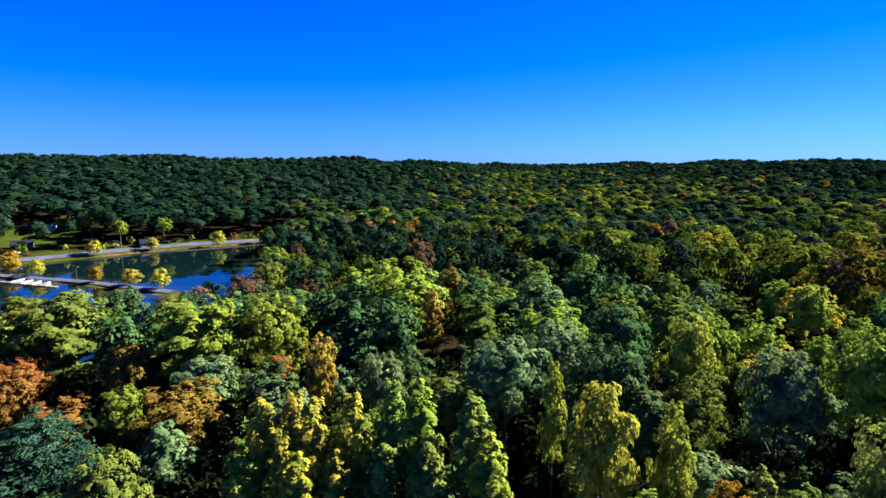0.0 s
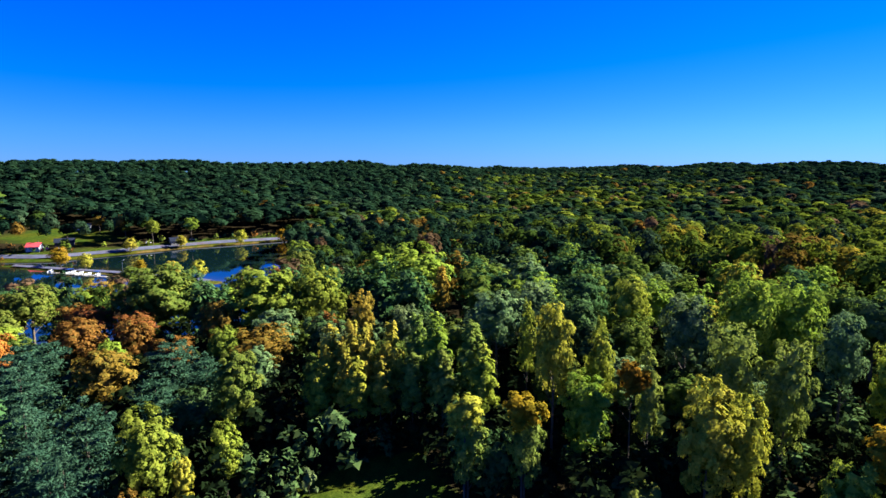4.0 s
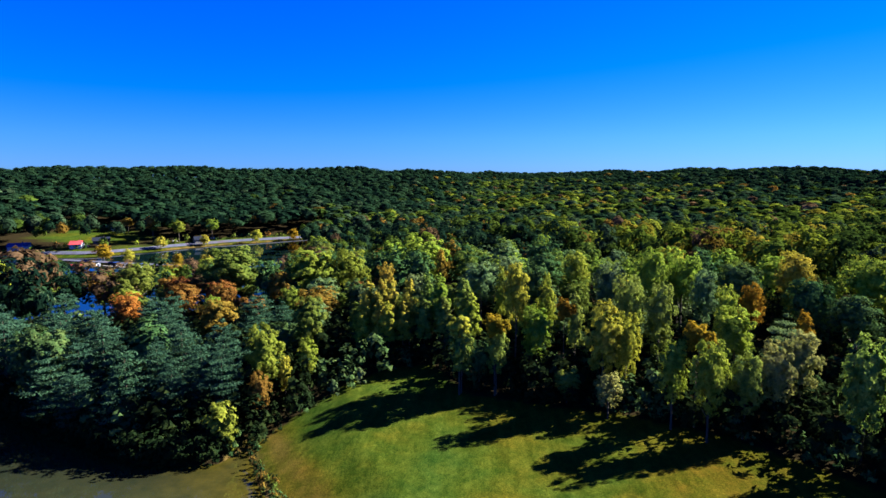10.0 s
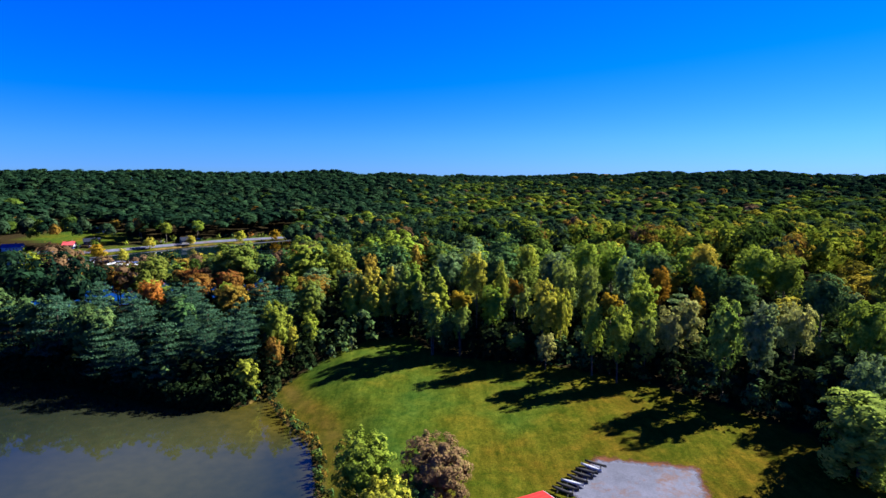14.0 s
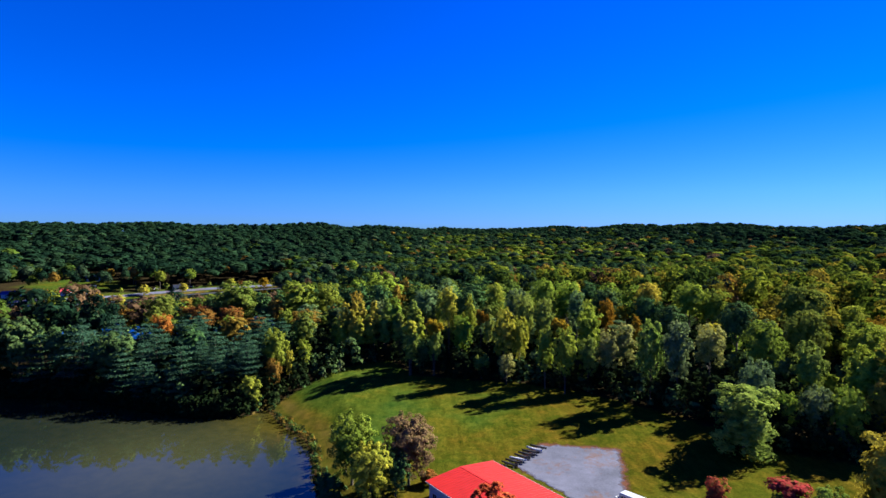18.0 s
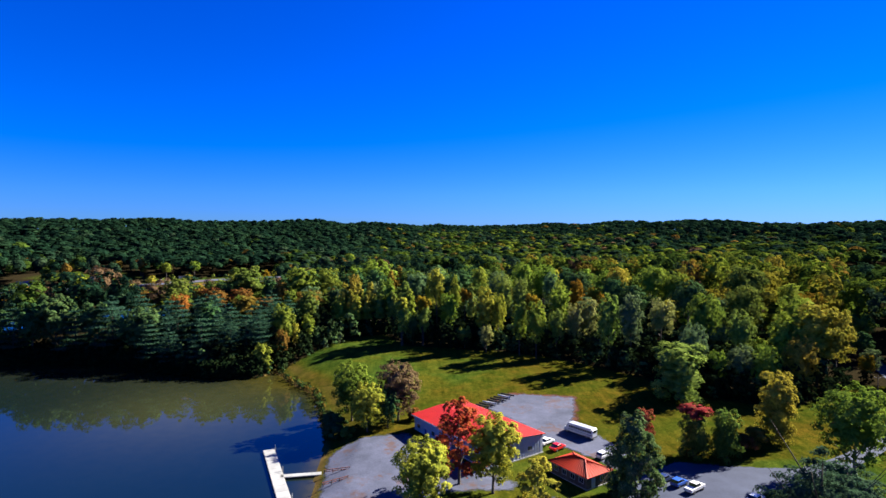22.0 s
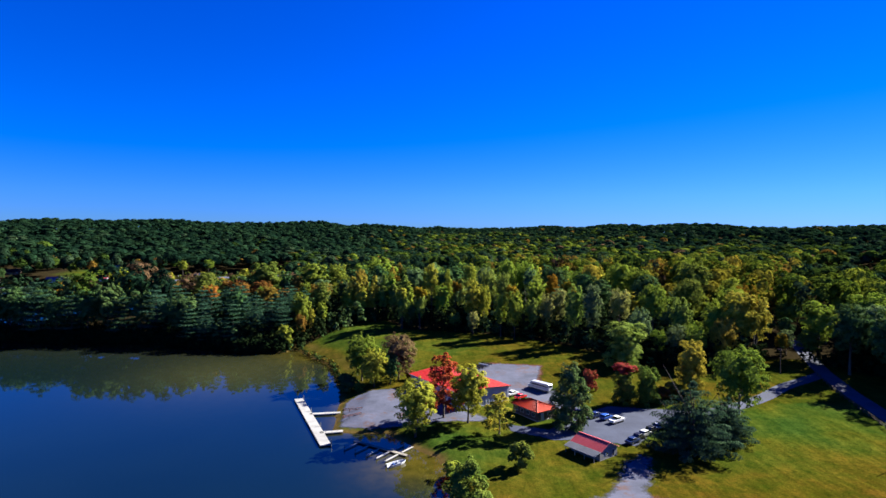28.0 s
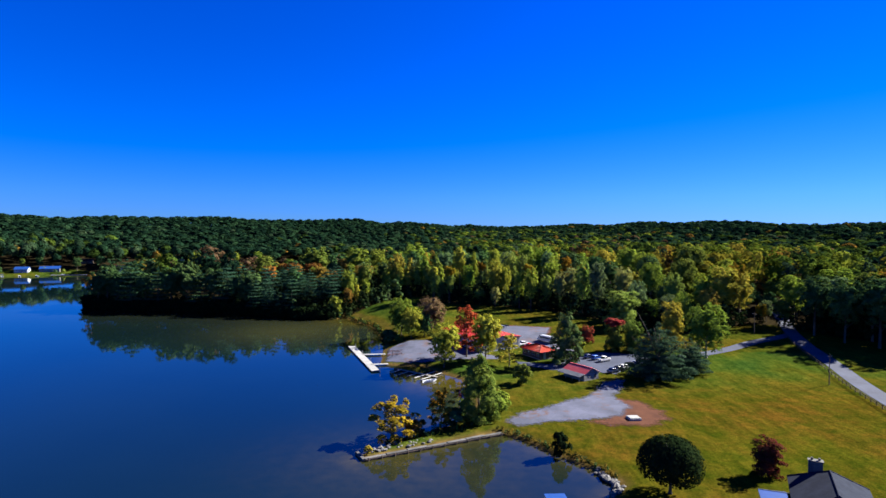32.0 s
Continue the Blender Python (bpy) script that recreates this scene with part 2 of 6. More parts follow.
def ground_material():
    m, nt, b = base_material("grass", 1.0, 0.0, 0.0)
    big = noise_node(nt, 0.035, 4, 0.6, "World")
    mid = noise_node(nt, 0.22, 4, 0.65, "World")
    rows_ = noise_node(nt, 0.55, 3, 0.6, "World", (1.0, 0.12, 1.0, 0.6))
    fine = noise_node(nt, 3.0, 4, 0.7, "World")
    c = ramp_node(nt, big, [(0.33, (0.021, 0.042, 0.009)), (0.47, (0.033, 0.048, 0.008)), (0.60, (0.047, 0.047, 0.007))])
    # paths and meadow dried to yellow and tan
    dry = nt.nodes.new("ShaderNodeAttribute")
    dry.attribute_name = "dry"
    sere = ramp_node(nt, mix_node(nt, big, mid, 0.35), [(0.38, (0.033, 0.037, 0.004)), (0.50, (0.043, 0.037, 0.005)), (0.64, (0.053, 0.032, 0.006))])
    c = mix_node(nt, c, sere, dry.outputs["Fac"])
    c = mix_node(nt, c, ramp_node(nt, mid, [(0.35, (0.7, 0.8, 0.7)), (0.65, (1.25, 1.15, 1.05))]), 1.0, "MULTIPLY")
    c = mix_node(nt, c, ramp_node(nt, rows_, [(0.35, (0.76, 0.81, 0.76)), (0.65, (1.18, 1.15, 1.12))]), 1.0, "MULTIPLY")
    tuft = noise_node(nt, 0.8, 4, 0.7, "World", (1.0, 0.7, 1.0, 0.9))
    c = mix_node(nt, c, ramp_node(nt, tuft, [(0.35, (0.72, 0.78, 0.75)), (0.65, (1.24, 1.18, 1.10))]), 1.0, "MULTIPLY")
    c = mix_node(nt, c, ramp_node(nt, fine, [(0.3, (0.5, 0.55, 0.5)), (0.7, (1.5, 1.45, 1.3))]), 1.0, "MULTIPLY")
    # under the trees: leaf litter darkened for their shade, marked by an attribute of the mesh
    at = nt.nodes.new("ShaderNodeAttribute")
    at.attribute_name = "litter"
    shaded_litter = ramp_node(nt, fine, [(0.3, (0.008, 0.007, 0.004)), (0.7, (0.024, 0.018, 0.009))])
    c = mix_node(nt, c, shaded_litter, at.outputs["Fac"])
    at2 = nt.nodes.new("ShaderNodeAttribute")
    at2.attribute_name = "mud"
    mudc = ramp_node(nt, mid, [(0.35, (0.050, 0.034, 0.010)), (0.65, (0.104, 0.071, 0.024))])
    c = mix_node(nt, c, mudc, at2.outputs["Fac"])
    nt.links.new(c, b.inputs["Base Color"])
    bump(nt, b, fine, 0.8, 0.12)
    return m


def water_material():
    m, nt, b = base_material("lake_water", 0.03, 0.0, 0.9)
    b.inputs["IOR"].default_value = 1.33
    big = noise_node(nt, 0.012, 3, 0.5, "World")
    at = nt.nodes.new("ShaderNodeAttribute")
    at.attribute_name = "shallow"
    c = ramp_node(nt, big, [(0.35, (0.0014, 0.0066, 0.0084)), (0.65, (0.0022, 0.0084, 0.0092))])
    n2 = noise_node(nt, 0.3, 4, 0.6, "World")
    sh = ramp_node(nt, n2, [(0.3, (0.024, 0.022, 0.003)), (0.7, (0.054, 0.043, 0.006))])
    c = mix_node(nt, c, sh, at.outputs["Fac"])
    grey = nt.nodes.new("ShaderNodeAttribute")
    grey.attribute_name = "silt"
    c = mix_node(nt, c, ramp_node(nt, n2, [(0.3, (0.020, 0.023, 0.010)), (0.7, (0.026, 0.028, 0.012))]), grey.outputs["Fac"])
    nt.links.new(c, b.inputs["Base Color"])
    rip = noise_node(nt, 0.9, 3, 0.6, "World", (1.0, 1.6, 1.0, 0.5))
    bump(nt, b, rip, 0.05, 0.03)
    return m


GRASS, WATER = ground_material(), water_material()
gravel = surface("gravel", (0.040, 0.045, 0.066), (0.082, 0.088, 0.130), 0.16, 0.95, spec=0.1, fine=3.5, bumps=0.03, worn=True, stain=(0.075, 0.040, 0.028))
red_dirt = surface("red_dirt", (0.040, 0.015, 0.009), (0.086, 0.034, 0.019), 0.25, 0.95, spec=0.05, fine=4.0, bumps=0.03, worn=True)
asphalt = surface("asphalt", (0.026, 0.031, 0.052), (0.048, 0.057, 0.092), 0.15, 0.9, spec=0.1, fine=6.0, bumps=0.01, worn=True)
red_metal = surface("red_roof_metal", (0.225, 0.003, 0.003), (0.285, 0.005, 0.005), 0.3, 0.6, 0.0, 0.15, fine=4.0)
orange_metal = surface("orange_red_roof_metal", (0.30, 0.020, 0.005), (0.36, 0.028, 0.007), 0.3, 0.6, 0.0, 0.15, fine=4.0)
pink_metal = surface("faded_red_roof_metal", (0.361, 0.036, 0.044), (0.462, 0.065, 0.072), 0.4, 0.5, 0.0, 0.4, fine=4.0)
grey_metal = surface("galvanised_roof_metal", (0.056, 0.062, 0.079), (0.096, 0.101, 0.124), 0.5, 0.5, 0.3, 0.4, fine=5.0)
white_wall = surface("white_wall_metal", (0.244, 0.269, 0.311), (0.311, 0.336, 0.386), 0.4, 0.55, spec=0.3, fine=5.0)
grey_wall = surface("grey_siding", (0.113, 0.113, 0.118), (0.186, 0.186, 0.192), 0.5, 0.7, fine=5.0)
brown_wall = surface("brown_brick_wall", (0.056, 0.042, 0.034), (0.113, 0.085, 0.068), 1.0, 0.85, fine=8.0)
shingle = surface("slate_grey_shingles", (0.007, 0.010, 0.020), (0.016, 0.021, 0.036), 0.6, 0.95, spec=0.05, fine=6.0, bumps=0.02)
concrete = surface("concrete", (0.182, 0.182, 0.179), (0.279, 0.276, 0.267), 0.35, 0.85, fine=6.0, bumps=0.01, vary=0.06)
old_wood = surface("weathered_wood", (0.124, 0.113, 0.096), (0.237, 0.219, 0.192), 0.8, 0.85, fine=7.0, vary=0.15)
dark_wood = surface("dark_wood", (0.034, 0.025, 0.019), (0.079, 0.056, 0.045), 0.8, 0.85, fine=7.0, vary=0.15)
steel = surface("grey_steel", (0.197, 0.203, 0.214), (0.281, 0.287, 0.293), 1.0, 0.35, 0.8, fine=6.0)
white_paint = surface("white_paint", (0.302, 0.323, 0.361), (0.370, 0.391, 0.437), 0.8, 0.35, spec=0.5, fine=6.0)
blue_paint = surface("blue_paint", (0.006, 0.034, 0.150), (0.010, 0.050, 0.210), 0.8, 0.45, fine=6.0)
black_plastic = surface("black_plastic", (0.007, 0.007, 0.008), (0.017, 0.017, 0.018), 1.0, 0.6, fine=6.0)
rust_paint = surface("rusty_red_paint", (0.10, 0.030, 0.020), (0.20, 0.060, 0.035), 1.0, 0.8, fine=6.0)
tyre_rubber = surface("tyre_rubber", (0.008, 0.008, 0.008), (0.017, 0.017, 0.017), 2.0, 0.85, fine=9.0)
old_concrete = surface("old_concrete", (0.034, 0.034, 0.035), (0.092, 0.089, 0.086), 0.5, 0.9, fine=5.0, bumps=0.03, vary=0.2)
rock = surface("shore_rock", (0.045, 0.045, 0.048), (0.13, 0.125, 0.125), 0.8, 0.9, fine=5.0, bumps=0.05, vary=0.25)
dark_glass = surface("window_glass", (0.008, 0.012, 0.014), (0.017, 0.019, 0.023), 0.5, 0.06, spec=0.8)


def paint(name, c):
    return surface(name, tuple(v * 0.85 for v in c), tuple(min(1, v * 1.1) for v in c), 0.8, 0.25, 0.2, 0.6, fine=5.0)


# ---- land ----
SHORE_CAMP = [(-54, -24), (-44, -41), (-34, -53), (-29.5, -66), (-25, -82), (-21, -95), (-20.5, -103), (-19.3, -117), (-17.7, -131),
              (-10, -133), (-3, -133), (3, -140), (6, -145), (11, -150), (12, -157), (14, -163), (15, -175), (13, -186), (8, -193),
              (1, -200), (-8, -209.5), (-10, -212.5), (-9, -213.8), (4.2, -206.4), (12, -201.6), (20, -197), (25.3, -202), (30, -208.3),
              (34.4, -213.4), (38, -217.8), (40.2, -221.4), (40.5, -224.5), (37, -229), (35, -240)]
SHORE_WEST = [(30, -270), (25, -330), (0, -420), (-150, -520), (-500, -520), (-750, -250), (-640, 60), (-540, 190), (-456, 221), (-428, 231),
              (-392, 264), (-330, 254), (-292, 259), (-274, 281), (-254, 305), (-231, 333), (-200, 357), (-162, 388)]
SHORE_ARM = [(-150, 372), (-150, 335), (-148, 290), (-130, 250), (-112, 212), (-99, 178), (-90, 152), (-92, 128), (-112, 108), (-150, 92), (-190, 80),
             (-222, 52), (-228, 18), (-215, -3), (-175, -10), (-142, -9), (-121, -12), (-99, -23), (-73, -33), (-58, -32)]
LAKE = np.array(SHORE_CAMP + SHORE_WEST + SHORE_ARM, float)
CAUSEWAY = [(-300, 240), (-257, 230), (-211, 221), (-150, 201)]


def inside(poly, x, y):
    hit = np.zeros(np.shape(x), bool)
    for (x0, y0), (x1, y1) in zip(poly, np.roll(poly, -1, axis=0)):
        cross = (y0 > y) != (y1 > y)
        hit ^= cross & (x < (x1 - x0) * (y - y0) / (y1 - y0 + 1e-12) + x0)
    return hit


def away(line, x, y, closed=False):
    best = np.full(np.shape(x), 1e9)
    pts = np.asarray(line, float)
    ends = np.roll(pts, -1, axis=0) if closed else pts[1:]
    for (x0, y0), (x1, y1) in zip(pts, ends):
        dx, dy = x1 - x0, y1 - y0
        k = np.clip(((x - x0) * dx + (y - y0) * dy) / (dx * dx + dy * dy + 1e-9), 0, 1)
        best = np.minimum(best, np.hypot(x - x0 - k * dx, y - y0 - k * dy))
    return best


def wave(x, y, s, seed=0.0):
    """Smooth pseudo-random relief, about -1 to 1."""
    a = np.sin(x / s + 1.3 * seed) * np.cos(y / (s * 1.17) + 2.1 * seed)
    b = np.sin((x * 0.62 + y * 0.79) / (s * 0.53) + seed) * 0.5
    c = np.sin((x * 0.81 - y * 0.59) / (s * 0.31) + 3 * seed) * 0.25
    return (a + b + c) / 1.5


RIDGE_AZ = [-180, -70, -42, -34.6, -25, -13.6, -3.4, 4, 13, 23, 31, 60, 180]
RIDGE_Z = [10, 40, 52, 57, 53, 51, 49, 41, 44, 49, 50, 40, 10]
RIDGE_R = [900, 1000, 1000, 950, 1000, 1050, 1250, 1600, 1400, 1200, 1200, 1100, 900]


def shore_level(x, y):
    """Signed distance to the water's edge: positive on land."""
    d = away(LAKE, x, y, True)
    d = np.where(inside(LAKE, x, y), -d, d)
    return np.maximum(d, 4.5 - away(CAUSEWAY, x, y))


def ground_z(x, y):
    x, y = np.asarray(x, float), np.asarray(y, float)
    d = shore_level(x, y)
    land = np.interp(y, [-400, -230, -150, -112, -75, -20, 10, 60, 120, 200, 300], [1, 1.0, 1.0, 2.0, 3.1, 5.0, 7.0, 9.5, 8, 4.5, 3.5])
    land = land + np.clip((x - 90) / 60, 0, 1) * 1.2
    az, r = np.degrees(np.arctan2(x, y + 50)), np.hypot(x, y + 50)
    top, far = np.interp(az, RIDGE_AZ, RIDGE_Z), np.interp(az, RIDGE_AZ, RIDGE_R)
    k = np.clip((r - 400) / (far - 400), 0, 1)
    k = k * k * (3 - 2 * k)
    hill = (top - 4) * (0.55 * k + 0.45 * np.clip((r - 420) / (far - 420), 0, 1) ** 1.5)
    hill = hill * (1 + 0.10 * wave(x, y, 120, 1.0)) + (wave(x, y, 90, 2.0) * 5 + wave(x, y, 47, 8.0) * 4) * np.clip((r - 450) / 300, 0, 1)
    land = land + np.where(r > 400, hill, 0) - np.clip((r - far) / 900, 0, 1) * 25 * (r > far)
    z = np.where(d > 0, np.minimum(0.25 + d * 0.22, land), np.maximum(-2.0, 0.22 * d))
    near = np.clip(d / 10, 0, 1)
    return z + near * wave(x, y, 17, 4.0) * 0.18


def gz(x, y):
    return float(ground_z(x, y))


CLEARING = [(-60, -40), (-54, -26), (-46, -14), (-40, -6), (-34, 3), (-25, 11), (-16, 14), (-11, 5), (-4, -5), (12, -9), (31, -13), (51, -22),
            (68, -38), (80, -51), (90, -72), (110, -82), (128, -72), (140, -62), (152, -66), (160, -80), (172, -96), (190, -108),
            (260, -120), (260, -420), (-60, -420)]
LANE = [(172, -30), (160, -58), (150, -82), (143, -104), (137, -128), (128, -160), (121, -190), (114, -240), (107, -330)]
NORTH_ROAD = [(-420, 238), (-340, 262), (-296, 266), (-278, 288), (-258, 312), (-235, 340), (-203, 364), (-163, 394), (-120, 425), (-60, 460)]
SHORE_PLOTS = [(-560, 195), (-520, 205), (-456, 219), (-428, 229), (-392, 262), (-400, 280), (-450, 285), (-560, 255)]
FIELD_FAR = [(-392, 318), (-340, 296), (-292, 300), (-288, 335), (-330, 368), (-385, 375)]


def wooded(x, y):
    x, y = np.asarray(x, float), np.asarray(y, float)
    ok = (shore_level(x, y) > 2.0) & ~inside(np.array(CLEARING), x, y) & (away(CAUSEWAY, x, y) > 12)
    return ok & (away(NORTH_ROAD, x, y) > 9) & ((away(LANE, x, y) > 8) | (y > -76)) & ~inside(np.array(FIELD_FAR), x, y) & ~(inside(np.array(SHORE_PLOTS), x, y) & (shore_level(x, y) < 20))


def axis(stops):
    out = []
    for (a, b, step) in stops:
        out += list(np.arange(a, b, step))
    return np.array(out + [stops[-1][1]])


def sheet(name, xs, ys, fz, material, fields=()):
    gx, gy = np.meshgrid(xs, ys)
    z = fz(gx, gy)
    nx, ny = len(xs), len(ys)
    co = np.stack([gx, gy, z], -1).reshape(-1, 3)
    i = (np.arange(ny - 1)[:, None] * nx + np.arange(nx - 1)[None, :]).ravel()
    me = bpy.data.meshes.new(name)
    fill_mesh(me, co, np.stack([i, i + 1, i + nx + 1, i + nx], -1))
    for key, values in fields:
        at = me.attributes.new(key, "FLOAT", "POINT")
        at.data.foreach_set("value", np.ascontiguousarray(values(gx, gy).ravel(), dtype=np.float32))
    me.shade_smooth()
    me.materials.append(material)
    return new(name, me)


def fill_mesh(me, co, quads, mats=None):
    """Vertices and faces of one number of sides from arrays."""
    n, k = quads.shape
    me.vertices.add(len(co))
    me.vertices.foreach_set("co", np.ascontiguousarray(co, dtype=np.float32).ravel())
    me.loops.add(n * k)
    me.loops.foreach_set("vertex_index", np.ascontiguousarray(quads, dtype=np.int32).ravel())
    me.polygons.add(n)
    me.polygons.foreach_set("loop_start", np.arange(n, dtype=np.int32) * k)
    if mats is not None:
        me.polygons.foreach_set("material_index", np.ascontiguousarray(mats, dtype=np.int32))
    me.update(calc_edges=True)


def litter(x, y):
    # round the point the darkened litter runs to the waterline, painting in shade
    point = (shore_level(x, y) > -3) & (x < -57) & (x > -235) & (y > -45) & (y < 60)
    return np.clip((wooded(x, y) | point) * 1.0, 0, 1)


def dry(x, y):
    """Yellowed grass: the trodden strip along the bank, the east of the field and the south meadow."""
    bank = np.exp(-((shore_level(x, y) - 5.5 + wave(x, y, 9, 2.0)) / 4.4) ** 2) * (y > -100) * (y < 6) * (x < -10)
    east = np.clip(((x - 4.6) * 0.735 - (y + 65.8) * 0.678) / 5.0 + 0.5 + wave(x, y, 6, 3.0) * 0.3, 0, 1) * 0.65 * (y > -115)
    south = np.clip((-140 - y) / 30, 0, 1) * np.clip((x - 15) / 30 + wave(x, y, 25, 6.0) * 0.5 + 0.2, 0.15, 1)
    return np.clip(bank * 0.95 + east + south, 0, 1)


def mud(x, y):
    d = shore_level(x, y)
    path = np.exp(-((d - 5.5 + wave(x, y, 9, 2.0)) / 2.6) ** 2) * (y > -100) * (y < 2) * (x < -10) * (0.28 + 0.16 * wave(x, y, 5, 1.0))
    return (np.clip(1.2 - np.abs(d) / 1.6, 0, 1) + (d < 0) * 1.0 + np.clip(path, 0, 0.6)) * ~((x < -57) & (x > -235) & (y > -45) & (y < 60)) * (x > -260)


XS = axis([(-3200, -700, 120), (-700, -260, 22), (-260, -236, 6), (-236, -75, 2.6), (-75, 75, 1.6), (75, 180, 3), (180, 420, 14), (420, 3200, 110)])
YS = axis([(-3200, -600, 160), (-600, -245, 12), (-245, 20, 1.6), (20, 120, 5), (120, 420, 8), (420, 1000, 24), (1000, 3400, 100)])
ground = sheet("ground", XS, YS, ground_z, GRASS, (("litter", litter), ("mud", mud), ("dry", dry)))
tagged(ground, "mown grass and leaf litter, darkened for tree shade, sloping to the lake", "ground", kind="structure")


def shallow(x, y):
    d = -shore_level(x, y)
    cove = np.exp(-(((x - 5) / 11) ** 2 + ((y + 153) / 11) ** 2))
    rim = np.exp(-np.clip(d, 0, 50) / 2.5) * 0.7
    murk = np.exp(-((x + 52) / 16) ** 2 - ((y + 44) / 16) ** 2) * 0.8
    point = np.exp(-away([(-213, -3), (-142, -9), (-99, -23), (-58, -32)], x, y) / 26) * 0.36
    jetty = np.exp(-((x - 5) / 26) ** 2 - ((y + 214) / 20) ** 2) * 0.30
    return np.clip(cove + rim + jetty + np.maximum(murk, point), 0, 1)


def silt(x, y):
    """Grey clouded water of the bay off the field."""
    return np.exp(-((x + 68) / 32) ** 2 - ((y + 66) / 30) ** 2) * np.clip(-shore_level(x, y) / 9 - 0.3, 0, 1)


water = sheet("water", axis([(-800, -300, 25), (-300, -80, 6), (-80, 48, 1.6)]), axis([(-560, -245, 15), (-245, 20, 1.6), (20, 420, 8)]),
              lambda x, y: np.zeros(np.shape(x)), WATER, (("shallow", shallow), ("silt", silt)))
tagged(water, "calm murky lake water mirroring sky and trees", "lake", kind="structure")


# ---- helpers for things ----
def thing(name, x, y, z=None, turn=0.0, label="", category="", group="", size=1.0):
    ob = new(name)
    ob.matrix_world = pose(x, y, gz(x, y) if z is None else z, 0, 0, turn) @ Matrix.Diagonal((size, size, size, 1))
    return tagged(ob, label, category, group)


def part(name, bm, material, parent, label="", smooth=False):
    me = bpy.data.meshes.new(name)
    bmesh.ops.recalc_face_normals(bm, faces=bm.faces)
    bm.to_mesh(me)
    bm.free()
    if smooth:
        me.shade_smooth()
    me.materials.append(material)
    ob = new(name, me)
    ob.parent = parent
    return tagged(ob, label)


def share(name, ob, m, parent):
    """Another part on the same mesh, at the pose m under its thing."""
    o = new(name, ob.data)
    o.parent = parent
    o.matrix_basis = m
    return o


def box(bm, x, y, z, sx, sy, sz, bevel=0.0, m=None):
    r = bmesh.ops.create_cube(bm, size=1.0, matrix=(m or Matrix()) @ Matrix.Translation((x, y, z + sz / 2)) @ Matrix.Diagonal((sx, sy, sz, 1)))
    if bevel:
        edges = list({e for v in r["verts"] for e in v.link_edges})
        bmesh.ops.bevel(bm, geom=edges, offset=bevel, segments=1, affect="EDGES")
    return bm


def bx(*a, **k):
    return box(bmesh.new(), *a, **k)


def rod(bm, a, b, r0, r1=None, n=7):
    a, b = Vector(a), Vector(b)
    q = (b - a).to_track_quat("Z", "Y").to_matrix().to_4x4()
    bmesh.ops.create_cone(bm, cap_ends=True, segments=n, radius1=r0, radius2=r0 if r1 is None else r1, depth=(b - a).length,
                          matrix=Matrix.Translation((a + b) / 2) @ q)
    return bm


def loft(bm, rings):
    """Skin between closed rings of equal length, capped."""
    made = [[bm.verts.new(p) for p in ring] for ring in rings]
    for a, b in zip(made, made[1:]):
        for i in range(len(a)):
            j = (i + 1) % len(a)
            bm.faces.new((a[i], a[j], b[j], b[i]))
    bm.faces.new(made[0][::-1])
    bm.faces.new(made[-1])
    return bm


def prism(bm, profile, y0, y1):
    """A profile in x and z drawn out along y."""
    return loft(bm, [[(x, y0, z) for x, z in profile], [(x, y1, z) for x, z in profile]])


def drape(name, outline, material, lift, label, category, step=1.3, rough=0.35, seed=0, fray=3.0):
    """A patch of surfacing laid over the ground, with an uneven edge."""
    rng = np.random.default_rng(seed)
    pts = []
    o = np.array(outline, float)
    for a, b in zip(o, np.roll(o, -1, axis=0)):
        n = max(1, int(np.hypot(*(b - a)) / step))
        for i in range(n):
            pts.append(a + (b - a) * i / n + rng.normal(0, rough, 2))
    bm = bmesh.new()
    f = bm.faces.new([bm.verts.new((x, y, 0)) for x, y in pts])
    bmesh.ops.triangulate(bm, faces=[f])
    for _ in range(7):
        long_ = [e for e in bm.edges if e.calc_length() > step * 1.4]
        if not long_:
            break
        bmesh.ops.subdivide_edges(bm, edges=long_, cuts=1)
        bmesh.ops.triangulate(bm, faces=[f for f in bm.faces if len(f.verts) > 3])
    zs = ground_z(np.array([v.co.x for v in bm.verts]), np.array([v.co.y for v in bm.verts]))
    for v, z in zip(bm.verts, zs):
        v.co.z = max(z, 0.05) + lift
    me = bpy.data.meshes.new(name)
    bm.normal_update()
    for f in bm.faces:
        if f.normal.z < 0:
            f.normal_flip()
    bm.to_mesh(me)
    bm.free()
    me.shade_smooth()
    me.materials.append(material)
    vx = np.array([v.co.x for v in me.vertices])
    vy = np.array([v.co.y for v in me.vertices])
    at = me.attributes.new("inner", "FLOAT", "POINT")
    at.data.foreach_set("value", np.clip(away(pts, vx, vy, True) / fray, 0, 1).astype(np.float32))
    return tagged(new(name, me), label, category, kind="structure")


